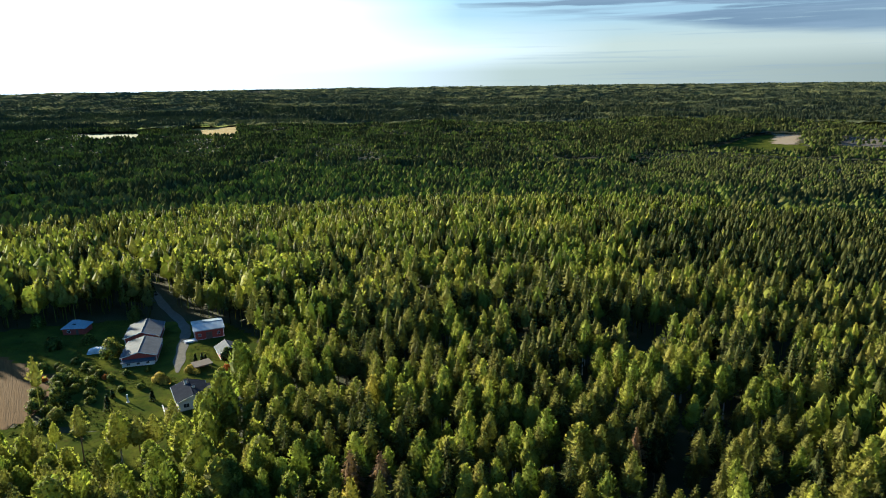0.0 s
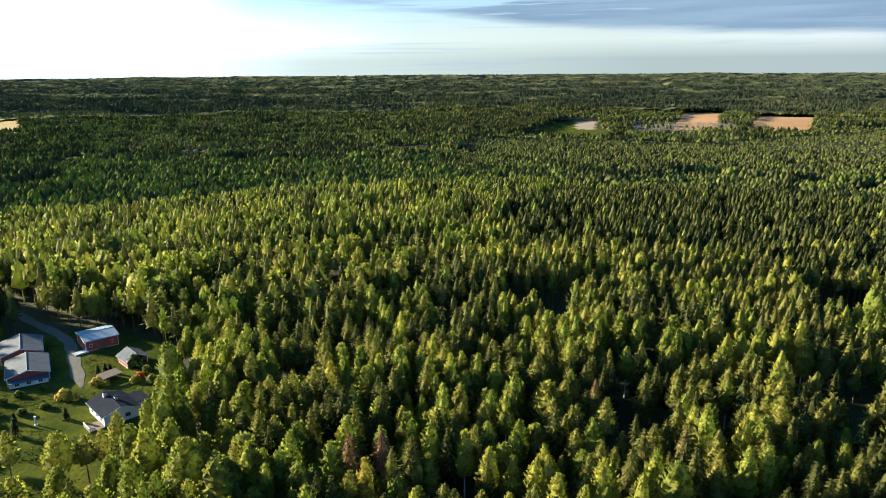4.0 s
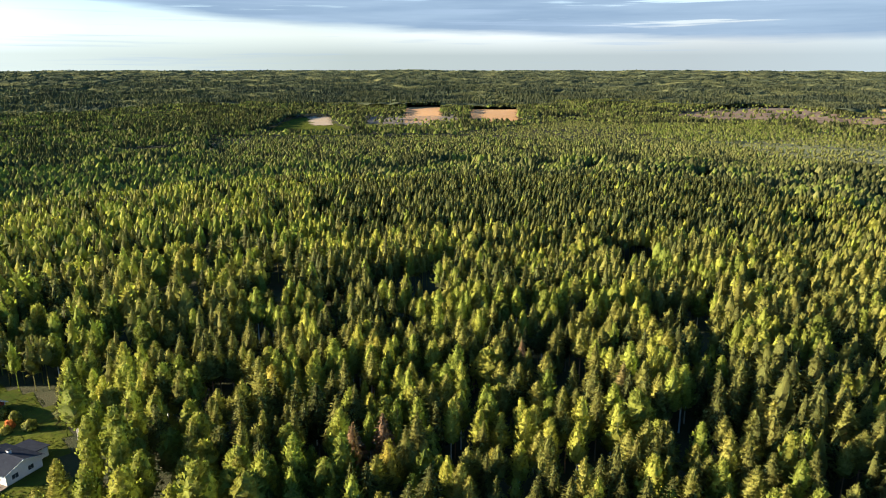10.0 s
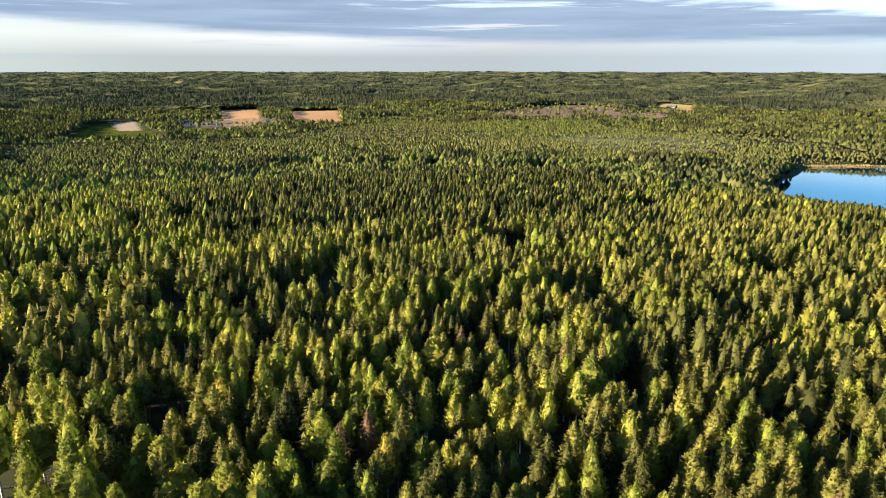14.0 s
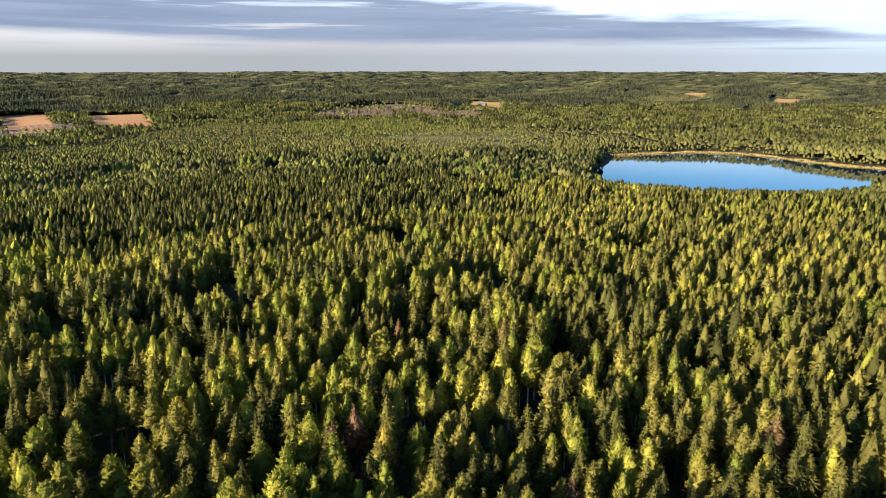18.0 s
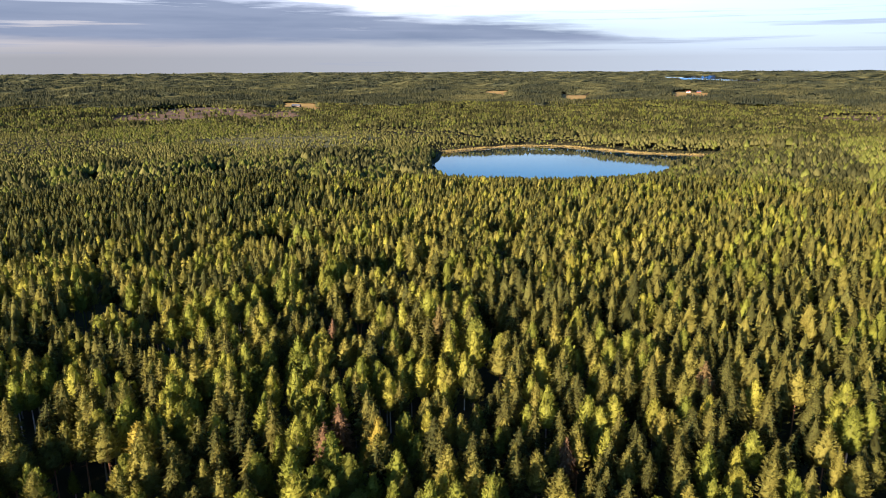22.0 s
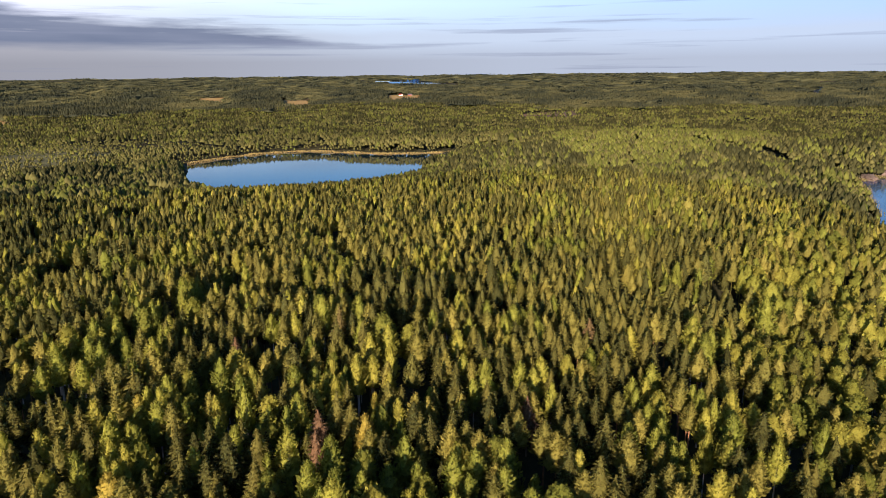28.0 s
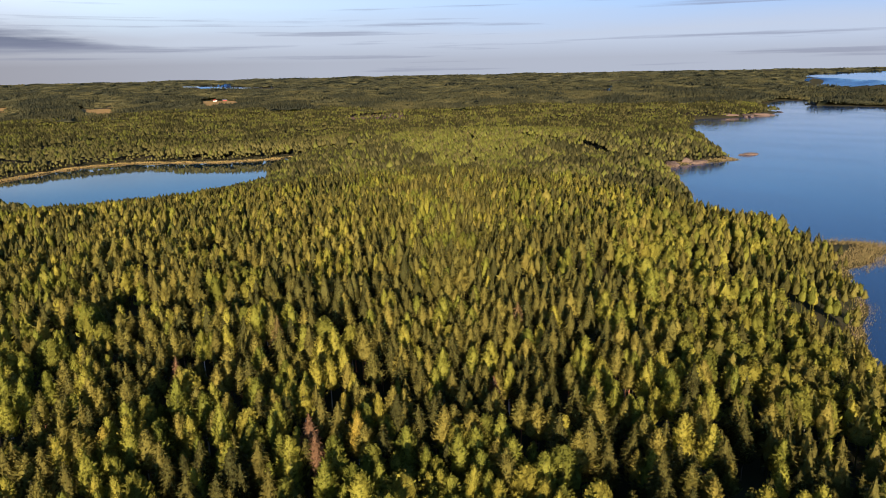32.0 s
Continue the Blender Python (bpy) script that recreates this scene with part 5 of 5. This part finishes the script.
# ---------------------------------------------------------------- far farm and shores


def far_house(x, y, turn, length, wall, roof, label):
    ob = at_ground("far_house", x, y, turn)
    l, d = length / 2, 4.5
    part("wall", prism([(-d, -1), (d, -1), (d, 4.5), (0, 8), (-d, 4.5)], -l, l), wall, ob)
    for s in (-1, 1):
        part("roof", prism([(0, 8.05), (s * 5.2, 3.95), (s * 5.2, 4.25), (0, 8.35)], -l - 0.6, l + 0.6), roof, ob)
    for k in (-0.3, 0.3):
        part("window", box(l * k - 0.8, -d - 0.05, 1.2, l * k + 0.8, -d, 2.8), MAT_PANE, ob)
    tagged(ob, label, "farmhouse", "far farm buildings")


far_house(2540, -770, 20, 13, MAT_BRICK, MAT_RED, "far white farmhouse by a pale field")
far_house(2600, -830, 70, 16, MAT_RED, MAT_TIN_OLD, "far red barn by a pale field")
far_house(1730, 545, 75, 24, MAT_WOOD, MAT_TIN_OLD, "far grey barn at a stubble field")


def rock(x, y, wide, deep, tall, seed, label, lift=0.0, level=None):
    """A worn, ice-smoothed granite hump."""
    r = np.random.RandomState(seed)
    bm = bmesh.new()
    bmesh.ops.create_icosphere(bm, subdivisions=3, radius=1)
    turn = r.uniform(0, 3)
    for v in bm.verts:
        k = 1 + 0.28 * noise.noise(v.co * 1.7 + Vector((seed, 0, 0))) + 0.10 * noise.noise(v.co * 5 + Vector((0, seed, 0)))
        c = v.co * k
        v.co = Vector((c.x * wide / 2, c.y * deep / 2, max(c.z, -0.4) * tall))
    me = bpy.data.meshes.new("shore_rock")
    bm.to_mesh(me)
    bm.free()
    me.materials.append(MAT_ROCK)
    ob = new("shore_rock", me)
    z = float(height(x, y)) if level is None else level
    ob.matrix_basis = Matrix.Translation((x, y, z + lift)) @ Matrix.Rotation(turn, 4, "Z")
    tagged(ob, label, "rock", "shore rocks")


rock(320, -672, 30, 11, 2.4, 1, "low bare granite skerry in the lake", 0.2, WATER)
for n, (x, y, w, d, h) in enumerate([(668, -1300, 70, 24, 6), (664, -1345, 60, 22, 5), (690, -1255, 50, 18, 4), (679, -1468, 40, 9, 2.0),
                                     (322, -560, 34, 14, 3.4), (332, -520, 30, 14, 4.2), (336, -545, 26, 14, 4.5), (312, -610, 22, 6, 1.6), (604, -962, 36, 12, 3.0),
                                     (172, -312, 14, 8, 2.2), (-13, -166, 3.4, 2.2, 0.5), (-15, -171, 2.4, 1.6, 0.4), (-21, -141, 3.0, 2.0, 0.5), (-18, -152, 3.6, 2.2, 0.6), (-27, -125, 2.6, 1.8, 0.4), (26, -292, 5, 3, 0.9)]):
    rock(x, y, w, d, h, 10 + n, "pale smooth granite slab on the lake shore")


def reeds(name, line, across, count, tall, seed, label, mat=MAT_SEDGE):
    """A belt of reed blades along a shore line."""
    r = np.random.RandomState(seed)
    p = np.array(line, float)
    seg = r.randint(0, len(p) - 1, count)
    k = r.uniform(0, 1, (count, 1))
    c = p[seg] * (1 - k) + p[seg + 1] * k + r.normal(0, across, (count, 2))
    keep = signed_water(c[:, 0], c[:, 1]) < 14
    c = c[keep]
    n = len(c)
    z = np.maximum(height(c[:, 0], c[:, 1]), WATER - 0.4)
    a, w, h = r.uniform(0, 6.283, n), tall * r.uniform(0.12, 0.3, n), tall * r.uniform(0.7, 1.3, n)
    v = np.stack([np.stack([c[:, 0] + np.cos(a) * w, c[:, 1] + np.sin(a) * w, z - 0.1], -1), np.stack([c[:, 0] - np.cos(a) * w, c[:, 1] - np.sin(a) * w, z - 0.1], -1),
                  np.stack([c[:, 0] + r.normal(0, 0.3, n), c[:, 1] + r.normal(0, 0.3, n), z + h], -1)], 1).reshape(-1, 3)
    ob = link_mesh(name, v, np.arange(3 * n).reshape(-1, 3), mat)
    tagged(ob, label, "reeds", kind="stuff")


reeds("pond_reeds", POND[:9], 1.6, 7000, 1.5, 3, "straw-coloured reed belt along the pond's far bank", MAT_REED)
reeds("lake_reeds", [(60, -240), (56, -262), (44, -285), (26, -296), (19, -262), (24, -232)], 7.0, 9000, 1.2, 4, "brown-green reed spit in the lake")
reeds("lake_reeds", LAKE[4:11], 2.6, 3000, 0.9, 6, "yellow-green reeds along the near shore")
reeds("lake_reeds", LAKE[17:25], 3.0, 4000, 1.8, 7, "yellow reeds at the wooded point")


MAT_TUFT = foliage("long_grass", (0.034, 0.044, 0.010), (0.060, 0.064, 0.013), (0.088, 0.076, 0.018), False, 0.4, None, False, 0.2)


def grass_tufts(poly, count, tall, seed, label):
    """Longer grass and weeds that stand in a lawn."""
    r = np.random.RandomState(seed)
    xs, ys = np.array(poly, float).T
    x, y = r.uniform(xs.min(), xs.max(), count), r.uniform(ys.min(), ys.max(), count)
    keep = inside(poly, x, y) & (waves(x, y, 71, 17) + 0.6 * waves(x, y, 72, 6) > 0.0)
    for (ax, ay), (bx, by) in zip(ROAD, ROAD[1:]):
        k = np.clip(((x - ax) * (bx - ax) + (y - ay) * (by - ay)) / ((bx - ax) ** 2 + (by - ay) ** 2), 0, 1)
        keep &= np.hypot(x - ax - k * (bx - ax), y - ay - k * (by - ay)) > 3
    x, y = x[keep], y[keep]
    n = len(x)
    a, w, h, z = r.uniform(0, 6.283, n), tall * r.uniform(0.5, 1.1, n), tall * r.uniform(0.5, 1.4, n), height(x, y)
    v = np.stack([np.stack([x + np.cos(a) * w, y + np.sin(a) * w, z], -1), np.stack([x - np.cos(a) * w, y - np.sin(a) * w, z], -1),
                  np.stack([x + r.normal(0, 0.2, n), y + r.normal(0, 0.2, n), z + h], -1)], 1).reshape(-1, 3)
    up = np.repeat(np.stack([r.normal(0, 0.25, n), r.normal(0, 0.25, n), np.ones(n)], -1), 3, 0)
    ob = link_mesh("grass_tufts", v, np.arange(3 * n).reshape(-1, 3), MAT_TUFT, tint=np.repeat(r.uniform(0, 1, n), 3), puff=up)
    tagged(ob, label, "grass", kind="stuff")


grass_tufts(YARD, 30000, 0.30, 81, "uneven tufts of longer grass in the farmyard lawn")
grass_tufts(FRONT, 9000, 0.36, 82, "uneven tufts of long grass before the yard")
